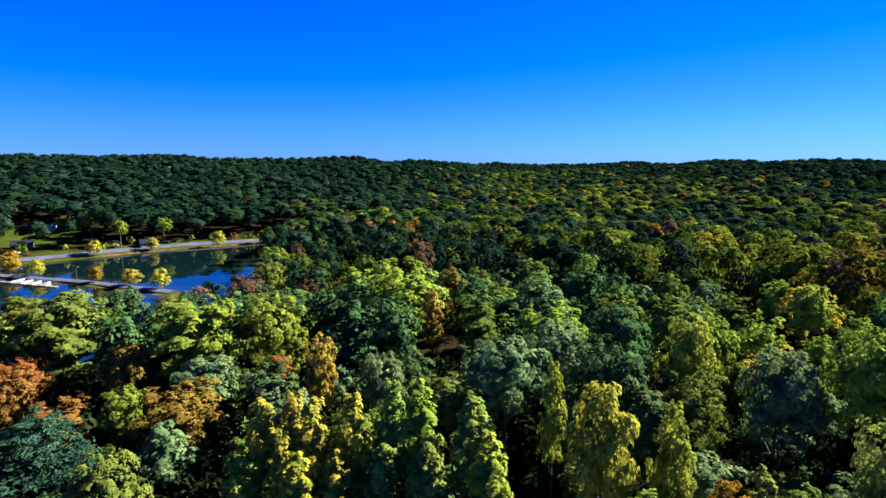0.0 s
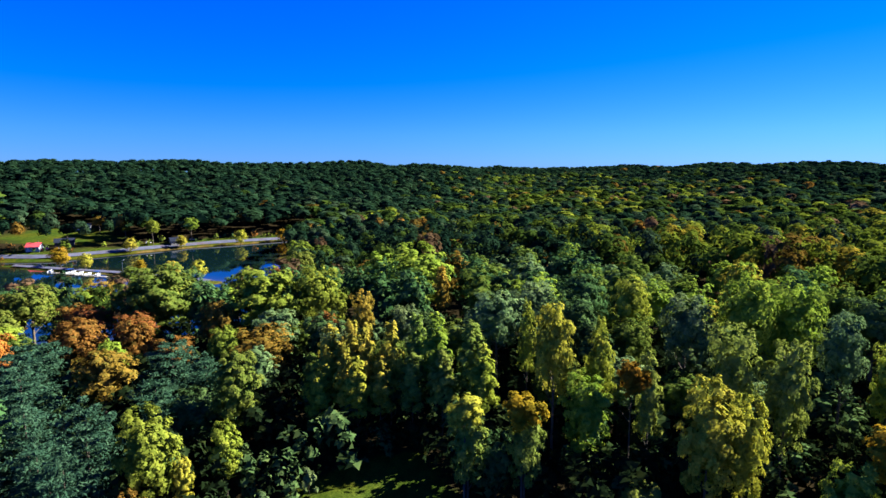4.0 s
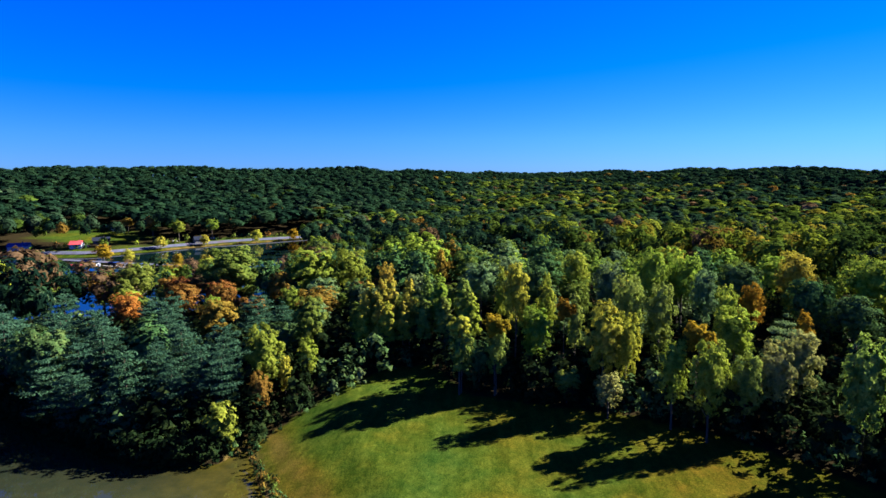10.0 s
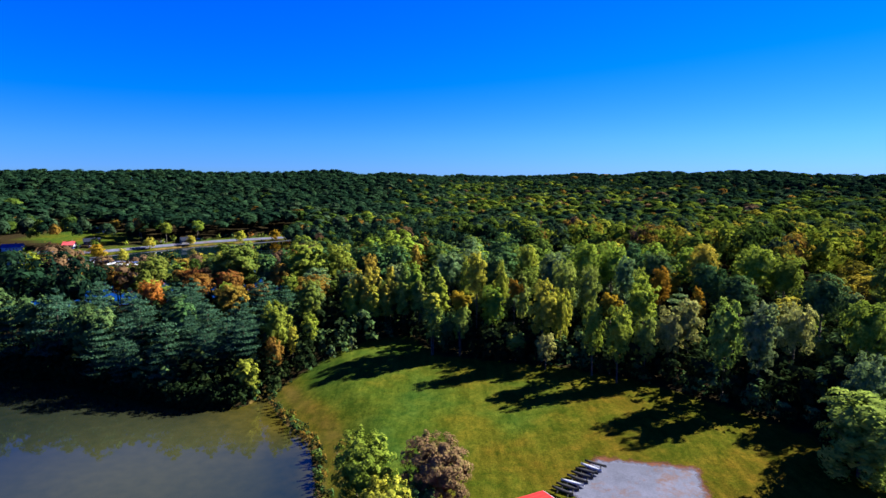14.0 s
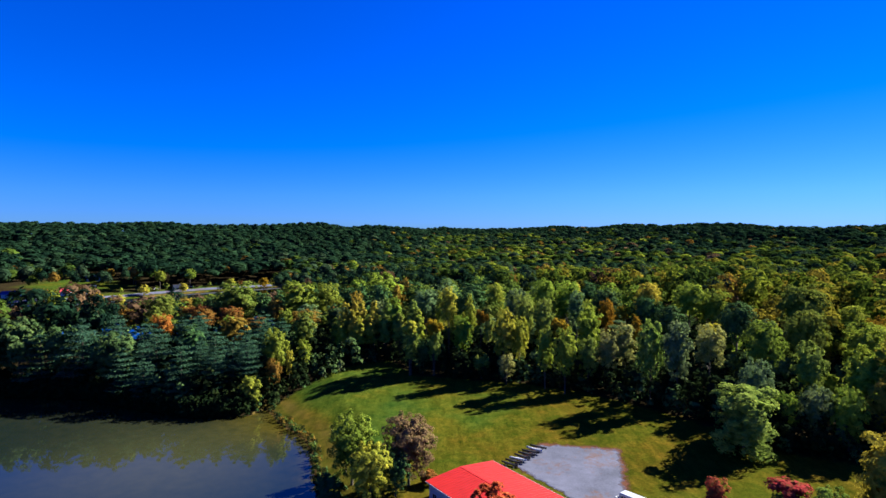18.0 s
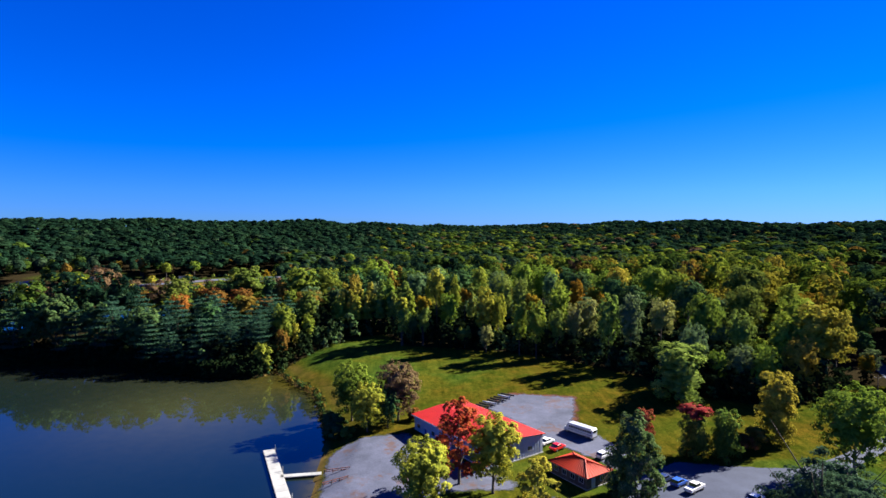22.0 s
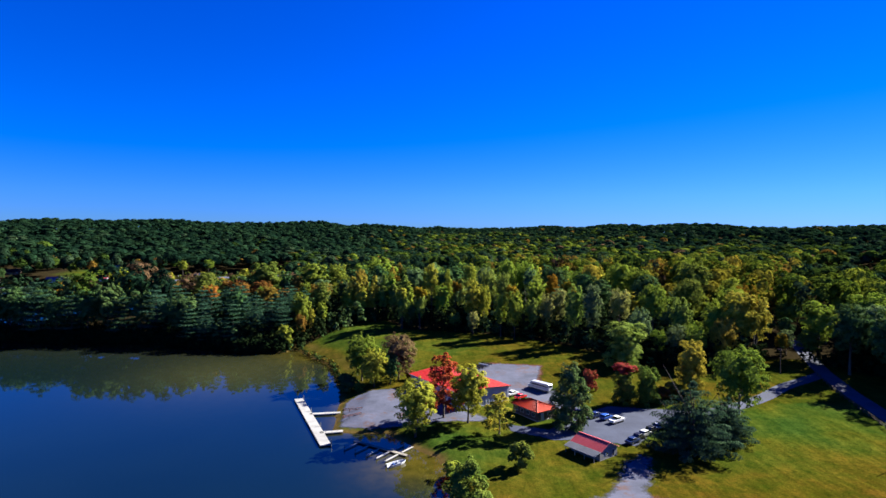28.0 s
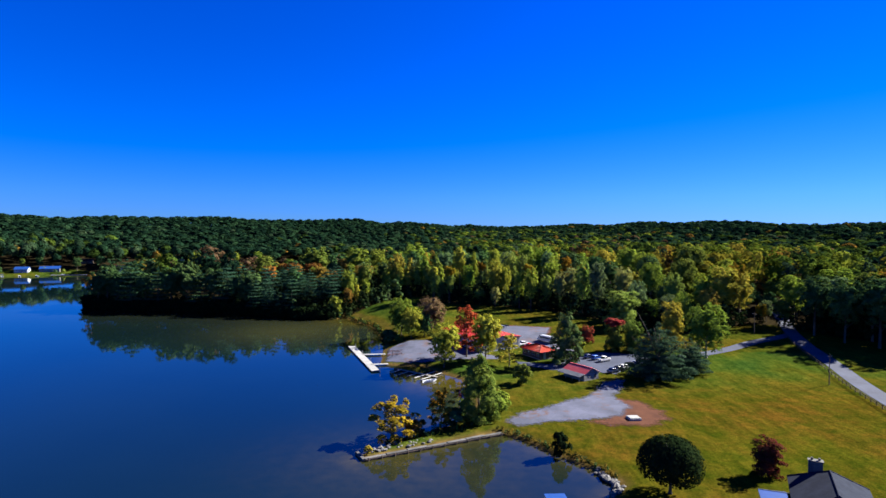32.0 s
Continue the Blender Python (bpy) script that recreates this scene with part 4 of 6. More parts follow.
# trees that can be told apart along the wood's edge: kind, colour, place, height of the tip, radius of the crown
for key, tone, x, y, top, spread in [
    # the big crowns at the back
    ("edge1", "lime", -26, 88, 37, 10.8), ("wood4", "yellow", -17.5, 79, 32, 2.7), ("edge", "olive", -61.5, 53, 35.3, 9.0), ("wood3", "olive", -50, 60, 34.5, 6.0),
    ("edge1", "green", -90.5, 53, 35.5, 10.8), ("wood2", "yellow", -32.5, 39, 32.6, 2.7), ("wood0", "bluish", -1.5, 38, 33.4, 6.4), ("wood1", "bluish", 7, 46, 33.6, 6.4),
    ("wood3", "dark", 15, 40, 33, 6.0), ("wood4", "lime", 4.6, 26, 34.4, 2.0), ("wood0", "lime", 30, 47, 35.5, 4.7), ("wood1", "lime", 50, 32, 38.2, 6.0), ("wood3", "lime", 61, 36, 37.5, 6.0),
    ("wood0", "bluish", 60.5, 17, 35, 3.9), ("wood1", "bluish", 38, 32, 34, 5.6), ("wood1", "dark", 91, 21, 31.8, 6.5), ("wood1", "lime", 112.5, 30, 36.5, 7.7), ("wood3", "olive", 121, 26, 34.6, 6.0),
    ("wood0", "dark", 78, 36, 34, 6.9), ("wood1", "yellow", 100, 46, 35, 6.0), ("wood2", "dark", -42, 40, 27, 4.7), ("wood0", "dark", 22, 62, 33, 6.9),
    # the poplars
    ("spire0", "gold", -34.6, 18.5, 30.4, 2.8), ("spire1", "gold", -31.0, 15.5, 28.2, 2.6), ("spire1", "gold", -30.4, 20, 31.0, 2.6), ("spire0", "gold", -27.4, 18, 30.8, 2.6), ("spire0", "gold", -35.4, 13.5, 24.6, 2.7),
    ("spire0", "gold", -27.8, 13.5, 25.5, 2.5), ("spire1", "gold", -22.8, 20.5, 30.6, 2.8), ("spire0", "gold", -23.8, 15.5, 25.0, 2.5), ("spire1", "sage", -17.6, 23.5, 31.6, 2.8), ("spire0", "lime", -13.6, 21.5, 32.2, 3.1),
    ("spire1", "sage", -12.0, 16.5, 26.5, 3.0), ("spire1", "sage", -6.4, 20.5, 31.0, 3.2), ("spire0", "lime", -4.2, 16.5, 27.5, 2.8), ("spire0", "sage", -18.0, 17, 25.5, 2.7), ("spire0", "green", -38.6, 20, 24, 2.5),
    # round the head of the field
    ("wood0", "gold", 8.0, 9.0, 37.6, 3.8), ("wood5", "lime", 16.4, 11.8, 34.6, 2.7), ("spire0", "sage", 23.4, 5.5, 30.6, 2.2), ("tuft", "orange", 20.4, 5.0, 28.8, 2.5),
    ("edge1", "sage", 2.4, -4.0, 24.4, 3.0), ("tuft", "orange", 2.0, -4.9, 26.8, 3.2), ("edge", "sage", -6.4, -4.0, 24.0, 3.0), ("tuft", "gold", -6.9, -4.9, 26.2, 3.0), ("edge1", "dark", -2.0, -2.0, 19.0, 3.1), ("edge", "lime", 13.0, 4.6, 26.9, 4.3),
    ("wood3", "sage", 37.6, 7.5, 34.9, 4.2), ("edge", "sage", 44.5, 4.0, 33.6, 3.9), ("edge", "gold", 27.6, -9.0, 31.4, 4.2), ("edge1", "gold", 33.5, -7.0, 28.0, 3.4),
    ("edge1", "pale", 27.8, -15.2, 16.2, 3.3), ("edge1", "sage", 19.5, -8.0, 15.0, 3.1), ("edge", "lime", 40.6, -19.6, 25.7, 3.3), ("edge1", "lime", 46.3, -25.0, 27.2, 3.9),
    ("tuft", "orange", 46.0, -18.4, 28.8, 3.4), ("wood2", "lime", 59.8, -4.6, 29.6, 4.5), ("pine", "bluish", 70.6, -6.0, 28.0, 3.3), ("edge1", "pale", 62.5, -19.0, 25.2, 4.2),
    ("edge", "pale", 69.6, -15.6, 27.0, 4.2), ("edge1", "sage", 54.5, -23.0, 23.5, 3.6), ("wood2", "lime", 62.6, 7.6, 32.4, 2.8), ("wood0", "orange", 71.6, 13.4, 32.0, 3.4),
    ("edge1", "sage", 71.6, -34.0, 30.6, 4.4), ("edge", "bluish", 78.2, -39.0, 31.6, 4.4), ("wood3", "pale", 94, -27, 28.4, 4.7), ("wood4", "orange", 80, 3, 27, 2.7),
    ("wood1", "olive", 104.4, -40, 31.2, 6.2), ("edge1", "sage", 112, -50, 27, 4.7), ("wood1", "green", 134.8, -11, 39.5, 8.6), ("wood0", "lime", 155, -10, 32.2, 6.0), ("wood3", "orange", 153.5, -25, 30.4, 4.7),
    ("wood0", "dark", 96, 8.2, 29.8, 6.5), ("wood1", "dark", 113, -8, 33, 7.3), ("wood1", "green", 124, -30, 33, 6.9), ("wood3", "lime", 141, -34, 30, 6.0),
    # by the point
    ("edge", "green", -48.6, 7.5, 28.2, 4.5), ("edge1", "olive", -55.2, -10, 24.6, 4.8), ("edge", "lime", -46.6, -2.2, 19.2, 2.7), ("edge", "gold", -50.4, -8.6, 16.6, 1.8), ("edge1", "rust", -53.6, -17, 15.2, 2.7),
    ("low", "olive", -58.0, -27.6, 12.2, 3.4), ("wood0", "rust", -78, 13, 25.4, 5.7), ("wood1", "rust", -99, 34, 25.4, 6.0), ("wood1", "green", -125, 51, 29.6, 6.9), ("wood0", "rust", -70.5, 44, 29.0, 3.9),
    ("wood3", "rust", -86, 36, 26, 3.9), ("wood2", "olive", -46, 62, 28, 3.9), ("wood0", "olive", -62, 31, 26, 3.6), ("wood1", "lime", -84, 24, 24, 3.3), ("wood3", "red", -112, 24, 25, 4.3),
    # along the south rim and the lane
    ("edge", "gold", 130, -63, 31, 7.0), ("edge1", "gold", 139, -59, 28, 5.8), ("edge1", "lime", 123, -58, 27, 5.6), ("column", "sage", 81.4, -72, 20.5, 7.0), ("lawn1", "bluish", 104, -66, 18.5, 4.6), ("lawn1", "lime", 98, -62, 16, 3.6),
    ("lawn1", "yellow", 120, -70, 22, 5.2), ("lawn1", "lime", 108, -72, 20, 4.4), ("lawn1", "bluish", 92, -58, 24, 5.0), ("edge1", "lime", 162, -62, 27, 7.2), ("edge", "bluish", 169, -78, 28, 7.6),
    ("edge1", "green", 179, -88, 30, 9.0), ("edge", "dark", 187, -98, 33, 9.2), ("edge1", "dark", 197, -106, 33, 10.0), ("edge", "lime", 178, -66, 31, 8.0), ("edge1", "orange", 190, -80, 31, 9.0),
    ("edge", "dark", 157, -86, 29, 6.5), ("edge1", "dark", 161, -99, 28, 6.5), ("edge", "dark", 168, -108, 30, 7.5), ("edge1", "dark", 181, -116, 31, 8.0), ("edge", "deep", 173, -97, 30, 7.0),
    ("edge", "dark", 208, -110, 33, 9.2), ("edge1", "dark", 219, -112, 33, 10.0),
]:
    plant(key, tone, x, y, top, group="trees of the wood", spread=spread)
for x, y, top, wide in [(-100, -5, 25, 1), (-107, 2, 26, 1), (-78, -6, 24, 1), (-66, -8, 25, 1), (-88, 5, 25.5, 1), (-115, 0, 25, 1), (-122, 6, 24, 1), (-62, -18, 22, 0.9),
                        (-80, -14, 22, 0.9), (-131, 2, 23, 1), (-72, -22, 20, 0.8)]:
    plant("pine" if int(x) % 2 else "pine1", "needles", x, y, top, wide, "white pine with blue-green needles on the lake's wooded point", "pines on the point", "pine")

for i, (x, y) in enumerate([(-209, 3), (-212, 14), (-202, 1), (-203, 22), (-194, -2), (-190, 8), (-184, -5), (-176, -4), (-168, -5), (-160, -5), (-151, -4), (-143, -4), (-135, -4), (-127, -5), (-118, -8), (-110, -13), (-196, 40), (-205, 50)]):
    plant(("edge1", "pine", "edge", "pine1", "edge")[i % 5], ("dark", "needles", "dark", "needles", "dark")[i % 5], x, y, 22 + (i * 37 % 7), 1.2, group="trees of the wood")

# along the arm of the lake behind the wood
for i, (x, y) in enumerate([(-98, 116), (-108, 99), (-120, 93), (-132, 88), (-145, 82), (-158, 79), (-172, 74), (-186, 69), (-112, 84), (-128, 76), (-150, 68), (-170, 60), (-192, 58), (-206, 50), (-84, 148), (-92, 172), (-103, 203), (-86, 130)]):
    if shore_level(x, y) > 1.5:
        plant(("edge", "edge1", "wood1")[i % 3], ("green", "dark", "olive", "rust", "green", "dark", "orange")[i % 7], x, y, 21 + (i * 29 % 6), group="trees of the wood", spread=6.2 + (i * 13 % 5) * 0.4)

# trees that stand singly about the camp
for key, tone, x, y, top, wide, label, stem in [
    ("magnolia", "glossy", 46.6, -132, 18.6, 0.92, "dense conical broadleaf tree with glossy grey-green leaves", None),
    ("oval", "crimson", 60.6, -100, 9.5, 1.0, "small crimson maple behind the parking area", None),
    ("oval", "green", 67.5, -112, 12.6, 1.0, "green lower crown of a maple by the drive", None),
    ("tuft", "crimson", 67.5, -112, 14.2, 2.3, "crimson crown of a maple by the drive", None),
    ("oval", "green", 74.7, -113.5, 13.5, 0.95, "young yellow-green tree by the drive", None),
    ("shrub", "rust", 80.5, -110.5, 6.5, 1.2, "rust-coloured bush beside the drive", None),
    ("shrub", "rust", 84.5, -108.5, 7.5, 1.1, "rust-coloured bush beside the drive", None),
    ("shrub", "dark", 70.5, -109.5, 5.5, 1.3, "dark green bush beside the drive", None),
    ("shrub", "lime", 56.5, -108, 4.5, 1.4, "yellowing bush at the edge of the lot", None),
    ("shrub", "orange", 52.5, -108.5, 4.0, 1.4, "orange bush at the edge of the lot", None),
    ("column", "yellow", 91.9, -104, 19.8, 1.0, "golden columnar tree beside the drive", None),
    ("lawn1", "olive", 97.5, -123, 21.6, 1.1, "broad yellow-green sycamore beside the drive", pale_bark),
    ("shrub", "dark", 91, -127.5, 6.0, 1.4, "dark green bush under the sycamore", None),
    ("cedar", "cedar", 72.0, -149.0, 18.6, 0.82, "wide dark cedar with tiered boughs on the lawn", None),
    ("cedar", "cedar", 84.5, -141.5, 12.5, 0.85, "lower dark cedar beside the wide one", None),
    ("lawn1", "olive", -16.0, -86, 18.5, 0.98, "yellow-green tree in the clump by the boathouse", None),
    ("lawn1", "gold", -10.5, -96.5, 15.5, 1.0, "golden tree in the clump by the boathouse", None),
    ("lawn1", "pink", -3.0, -88.5, 19, 1.1, "rust-pink tree in the clump by the boathouse", None),
    ("lawn1", "dark", -5.5, -93.5, 13, 0.9, "dark green tree in the clump by the boathouse", None),
    ("edge1", "dark", -18.5, -79, 11, 1.0, "dark green tree at the water's edge", None),
    ("lawn1", "gold", 4.6, -137.5, 16, 1.08, "golden tree with dark lower boughs at the boat apron", None),
    ("open", "red", 12.1, -125, 20.4, 1.2, "slender tree with thin bright-red leaves before the boathouse", None),
    ("lawn", "gold", 18.8, -128.8, 17.6, 1.05, "yellow-green tree before the boathouse", None),
    ("open", "gold", 26.5, -137, 12.5, 1.5, "small open-crowned golden tree on the lawn", None),
    ("shrub", "green", 29.3, -157.5, 7.0, 1.1, "rounded green bush on the lawn", None),
    ("magnolia", "green", 15.1, -192, 16.8, 0.92, "tall dark green tree with yellowing tip at the jetty's root", None),
    ("shrub", "olive", 19.5, -186, 6.5, 1.5, "yellow-green bush at the jetty's root", None),
    ("open", "orange", -4.6, -202.0, 9.4, 2.1, "orange and olive spreading tree on the jetty", None),
    ("shrub", "rust", 0.5, -199.5, 3.6, 1.5, "brown bush among the stones of the jetty", None),
    ("shrub", "dark", 9.5, -194.5, 5.0, 1.5, "dark green bush on the jetty", None),
    ("open", "orange", 6.1, -193.8, 9.4, 1.3, "thin half-bare tree on the jetty", None),
    ("shrub", "yellow", -8.2, -211.8, 2.2, 1.2, "small yellow bush on the tip of the jetty", None),
    # the dome's backlit, shaded side is put into its near-black leaf colour
    ("dome", "deep", 47.9, -228, 10.9, 0.88, "clipped-looking dome of a green tree on the lawn, its shaded side put into the colour", None),
    ("oval", "maroon", 69.2, -219.5, 8.2, 1.3, "small dark tree with crimson top beside the house", None),
    ("shrub", "deep", 31.8, -210.5, 5.2, 0.8, "dark green bush on the bank of the cove", None),
    ("shrub", "lime", 13.5, -160.5, 3.6, 1.5, "yellow-green bush at the lake's marshy edge", None),
    ("shrub", "lime", 15.5, -165, 4.2, 1.5, "yellow-green bush at the lake's marshy edge", None),
    ("shrub", "dark", -20.0, -90, 5.0, 1.6, "dark bush at the water's edge under the clump", None),
    ("shrub", "dark", -19.0, -95.5, 4.5, 1.7, "dark bush at the water's edge under the clump", None),
    ("shrub", "green", -15.5, -97.5, 4.5, 1.6, "green bush under the clump by the boathouse", None),
    ("shrub", "dark", -21.5, -86, 4.5, 1.6, "dark bush at the water's edge under the clump", None),
    ("shrub", "rust", 1.5, -88, 6.0, 1.5, "rust-coloured bush beside the boathouse", None),
    ("sapling", "bluish", -38.7, -6.5, 9.8, 1.1, "young green sapling at the edge of the field", None),
    ("sapling", "bluish", -33, -1, 11.2, 0.9, "young green sapling at the edge of the wood", None),
]:
    plant(key, tone, x, y, top, wide, label, "trees about the camp", "bush" if key == "shrub" else "sapling" if key == "sapling" else "tree", stem=stem)

MIX = ["green", "dark", "bluish", "lime", "yellow", "orange", "rust", "red"]


def tones(rng, n, x, y, shift=0.0):
    """Species in patches: mostly green, with yellow drifts and a few red crowns."""
    drift = wave(x, y, 70, 7.0) * 0.5 + wave(x, y, 23, 5.0) * 0.4 + rng.normal(size=n) * 0.45 + shift - 0.18
    out = np.where(drift > 0.95, 4, np.where(drift > 0.35, 3, np.where(drift > -0.2, 0, np.where(drift > -0.55, 2, 1))))
    odd = rng.random(n) + np.minimum(shift, 0) * 0.05
    return np.where(odd > 0.97, 6, np.where(odd > 0.93, 5, out))


rng = np.random.default_rng(11)


def scatter(x0, x1, y0, y1, cell, jitter=0.42):
    gx, gy = np.meshgrid(np.arange(x0, x1, cell), np.arange(y0, y1, cell))
    gx = gx + (np.arange(gx.shape[0]) % 2)[:, None] * cell * 0.5
    gx, gy = (gx + rng.uniform(-jitter, jitter, gx.shape) * cell).ravel(), (gy + rng.uniform(-jitter, jitter, gy.shape) * cell).ravel()
    ok = wooded(gx, gy)
    return gx[ok], gy[ok]


# the rest of the near wood, tree by tree
nx_, ny_ = scatter(-125, 175, -90, 62, 11.0)
ex, ey = np.array(planted).T
keep = (np.hypot(nx_[:, None] - ex, ny_[:, None] - ey).min(1) > 6.6)
nx_, ny_ = nx_[keep], ny_[keep]
keep = (nx_ < 45) | (rng.random(len(nx_)) < 0.6)
nx_, ny_ = nx_[keep], ny_[keep]
order = np.argsort(np.hypot(nx_ * 0.8, ny_ + 60))[:200]
for i, tone in zip(order, tones(rng, len(order), nx_[order], ny_[order], -0.35)):
    x, y = nx_[i], ny_[i]
    rim = away(CLEARING, x, y) < 17 or shore_level(x, y) < 14
    if x < -58 and y < 24:
        plant(f"pine{rng.integers(2) or ''}", "needles", x, y, gz(x, y) + rng.uniform(15, 20), rng.uniform(1.0, 1.25), "white pine with blue-green needles on the lake's wooded point", "pines on the point", "pine")
        continue
    if -44 < x < 104 and y < 44:
        if y < (30 if x < 8 else 10 if x < 50 else 14):
            continue
        plant(f"wood{rng.integers(6)}", rng.choice(["sage", "pale", "bluish", "olive", "green"] if x > 60 else ["dark", "dark", "bluish", "green", "dark"]), x, y, gz(x, y) + rng.uniform(14, 20), group="trees of the wood", spread=rng.uniform(4.2, 5.6))
        continue
    if x < -45 and y > 8 and rng.random() < 0.65:
        tone = rng.choice([6, 6, 0, 2, 3, 6])
    plant(("edge" if rng.random() < 0.5 else "edge1") if rim else f"wood{rng.integers(6)}", MIX[tone], x, y,
          gz(x, y) + (rng.uniform(7, 12) if rim else rng.uniform(13, 18) if x < -45 else rng.uniform(10, 15)), rng.uniform(1.2, 1.8), group="trees of the wood")
near_x, near_y = np.array(planted).T

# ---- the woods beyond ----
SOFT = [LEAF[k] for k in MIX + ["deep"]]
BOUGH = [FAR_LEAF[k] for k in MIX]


def stuff_wood(name, x, y, tone, count, size, tall, wide, label, seeds=6, lobes=50, loose=0.45, core=0.68, mats=SOFT, base=0.30, even=0.0, tuft=0.62, dome=0):
    """Crowns past the near wood, joined. dome: so many swellings on a rounded crown, as crowns far off look."""
    g = np.random.default_rng(77)
    kinds = []
    for k in range(seeds):
        if dome:
            swell = [(0, 0, 0.70, 0.19, 0.19, 0.28)]
            for i in range(dome):
                q, e = i * 2.4 + g.normal() * 0.3, g.random()
                swell.append((0.14 * math.cos(q) * (1 - 0.5 * e), 0.14 * math.sin(q) * (1 - 0.5 * e), 0.62 + 0.22 * e, 0.10 + 0.03 * g.random(), 0.10 + 0.03 * g.random(), 0.13))
            kinds.append(leaves(g, swell, count, size / 22.0, up=0.15, loose=loose, core=core))
            continue
        kinds.append(leaves(g, broad_lobes(g, 1.0, 0.24, base, lobes, ("round", "full", "round")[k % 3], tuft), count, size / 22.0, up=0.75 if mats is SOFT else 0.45, loose=loose, core=core, inner=0.15 if mats is SOFT else 0.0))
    z = ground_z(x, y)
    pick = g.integers(seeds, size=len(x))
    low = np.where((x < -30) & (y > 36) & (y < 320) & (x > -235), np.clip(away(SHORE_ARM, x, y) / 50, 0.78, 1.0), 1.0)
    hgt = tall * (0.68 + 0.6 * g.random(len(x)) ** 1.2 * (1 - even) + 0.3 * even) * low
    rad = (0.5 * hgt + 0.5 * tall * low) * wide * (0.74 + 0.42 * g.random(len(x)))
    turn = g.random(len(x)) * 2 * math.pi
    co = np.stack(kinds)[pick]
    c, s = np.cos(turn)[:, None], np.sin(turn)[:, None]
    px, py = co[..., 0] * c - co[..., 1] * s, co[..., 0] * s + co[..., 1] * c
    out = np.stack([px * rad[:, None] + x[:, None], py * rad[:, None] + y[:, None], co[..., 2] * hgt[:, None] + z[:, None]], -1).reshape(-1, 3)
    me = bpy.data.meshes.new(name)
    fill_mesh(me, out, np.arange(len(out)).reshape(-1, 3), np.repeat(tone, count))
    at = me.attributes.new("crown", "FLOAT", "FACE")
    at.data.foreach_set("value", np.repeat(g.random(len(x)), count).astype(np.float32))
    for m in mats:
        me.materials.append(m)
    return tagged(new(name, me), label, "forest", kind="stuff")


mx_, my_ = scatter(-640, 420, -120, 330, 9.2)
az, rr = np.degrees(np.arctan2(mx_, my_ + 330)), np.hypot(mx_, my_ + 60)
see = (np.abs(np.degrees(np.arctan2(mx_, my_ + 90))) < 46) | ((np.abs(az) < 43) & ((rr < 330) | (shore_level(mx_, my_) < 120)))
thin = rng.random(len(mx_)) < np.where(np.hypot(mx_ - 10, my_ - 20) < 125, np.where(mx_ > 45, 0.5, 0.7), 0.9)
gap = (mx_ > -44) & (mx_ < 100) & (my_ < 42)
keep = see & thin & ~gap & (np.hypot(mx_[:, None] - near_x, my_[:, None] - near_y).min(1) > 8.5)
mx_, my_ = mx_[keep], my_[keep]
tn = tones(rng, len(mx_), mx_, my_, np.clip(mx_ / 150, -0.25, 0.65))
by_arm = (mx_ < -30) & (my_ > 20) & (my_ < 320) & (away(SHORE_ARM, mx_, my_) < 60)
tn = np.where(by_arm, rng.choice([0, 1, 6, 1, 0, 1, 2, 1, 3], len(mx_)), tn)
close = (np.hypot(mx_ - 10, my_ - 20) < 125) & (np.abs(mx_) < 150)
mid = ~close & (np.hypot(mx_, my_) < 240)
rest = ~close & ~mid
stuff_wood("woodland", mx_[close], my_[close], tn[close], 1300, 0.46, 19.0, 1.3, "mixed autumn woodland, green with yellow crowns")
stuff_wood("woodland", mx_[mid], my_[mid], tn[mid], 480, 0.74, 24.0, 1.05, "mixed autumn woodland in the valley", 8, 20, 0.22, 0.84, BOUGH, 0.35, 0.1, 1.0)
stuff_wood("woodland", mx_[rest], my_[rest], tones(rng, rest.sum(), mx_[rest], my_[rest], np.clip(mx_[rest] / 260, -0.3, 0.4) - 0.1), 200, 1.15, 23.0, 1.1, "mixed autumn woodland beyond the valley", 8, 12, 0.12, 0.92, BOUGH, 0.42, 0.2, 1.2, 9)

fx, fy = scatter(-1400, 1400, 330, 1750, 12.4)
az, rr = np.degrees(np.arctan2(fx, fy + 50)), np.hypot(fx, fy + 50)
back = np.degrees(np.arctan2(fx - 12, fy + 328))
keep = ((np.abs(az) < 44) | ((back > -42) & (back < 42))) & (rr < np.interp(az, RIDGE_AZ, RIDGE_R) + 70)
fx, fy = fx[keep], fy[keep]
rr = np.hypot(fx, fy + 50)
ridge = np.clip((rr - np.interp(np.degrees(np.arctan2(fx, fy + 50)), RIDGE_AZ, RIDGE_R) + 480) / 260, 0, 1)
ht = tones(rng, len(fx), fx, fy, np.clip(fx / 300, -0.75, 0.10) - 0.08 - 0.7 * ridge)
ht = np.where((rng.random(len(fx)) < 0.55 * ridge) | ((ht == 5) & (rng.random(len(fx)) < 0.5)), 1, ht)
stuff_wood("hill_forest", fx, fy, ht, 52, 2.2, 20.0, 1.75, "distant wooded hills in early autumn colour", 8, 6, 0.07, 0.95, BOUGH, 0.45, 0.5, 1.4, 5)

# bushes under the wood's rim and along the wooded shore
rim_line = CLEARING[1:20]


def along(line, step, spread, g):
    p = np.array(line, float)
    s = np.r_[0, np.cumsum(np.hypot(*np.diff(p, axis=0).T))]
    t = np.arange(0, s[-1], step)
    return np.interp(t, s, p[:, 0]) + g.normal(0, spread, len(t)), np.interp(t, s, p[:, 1]) + g.normal(0, spread, len(t))


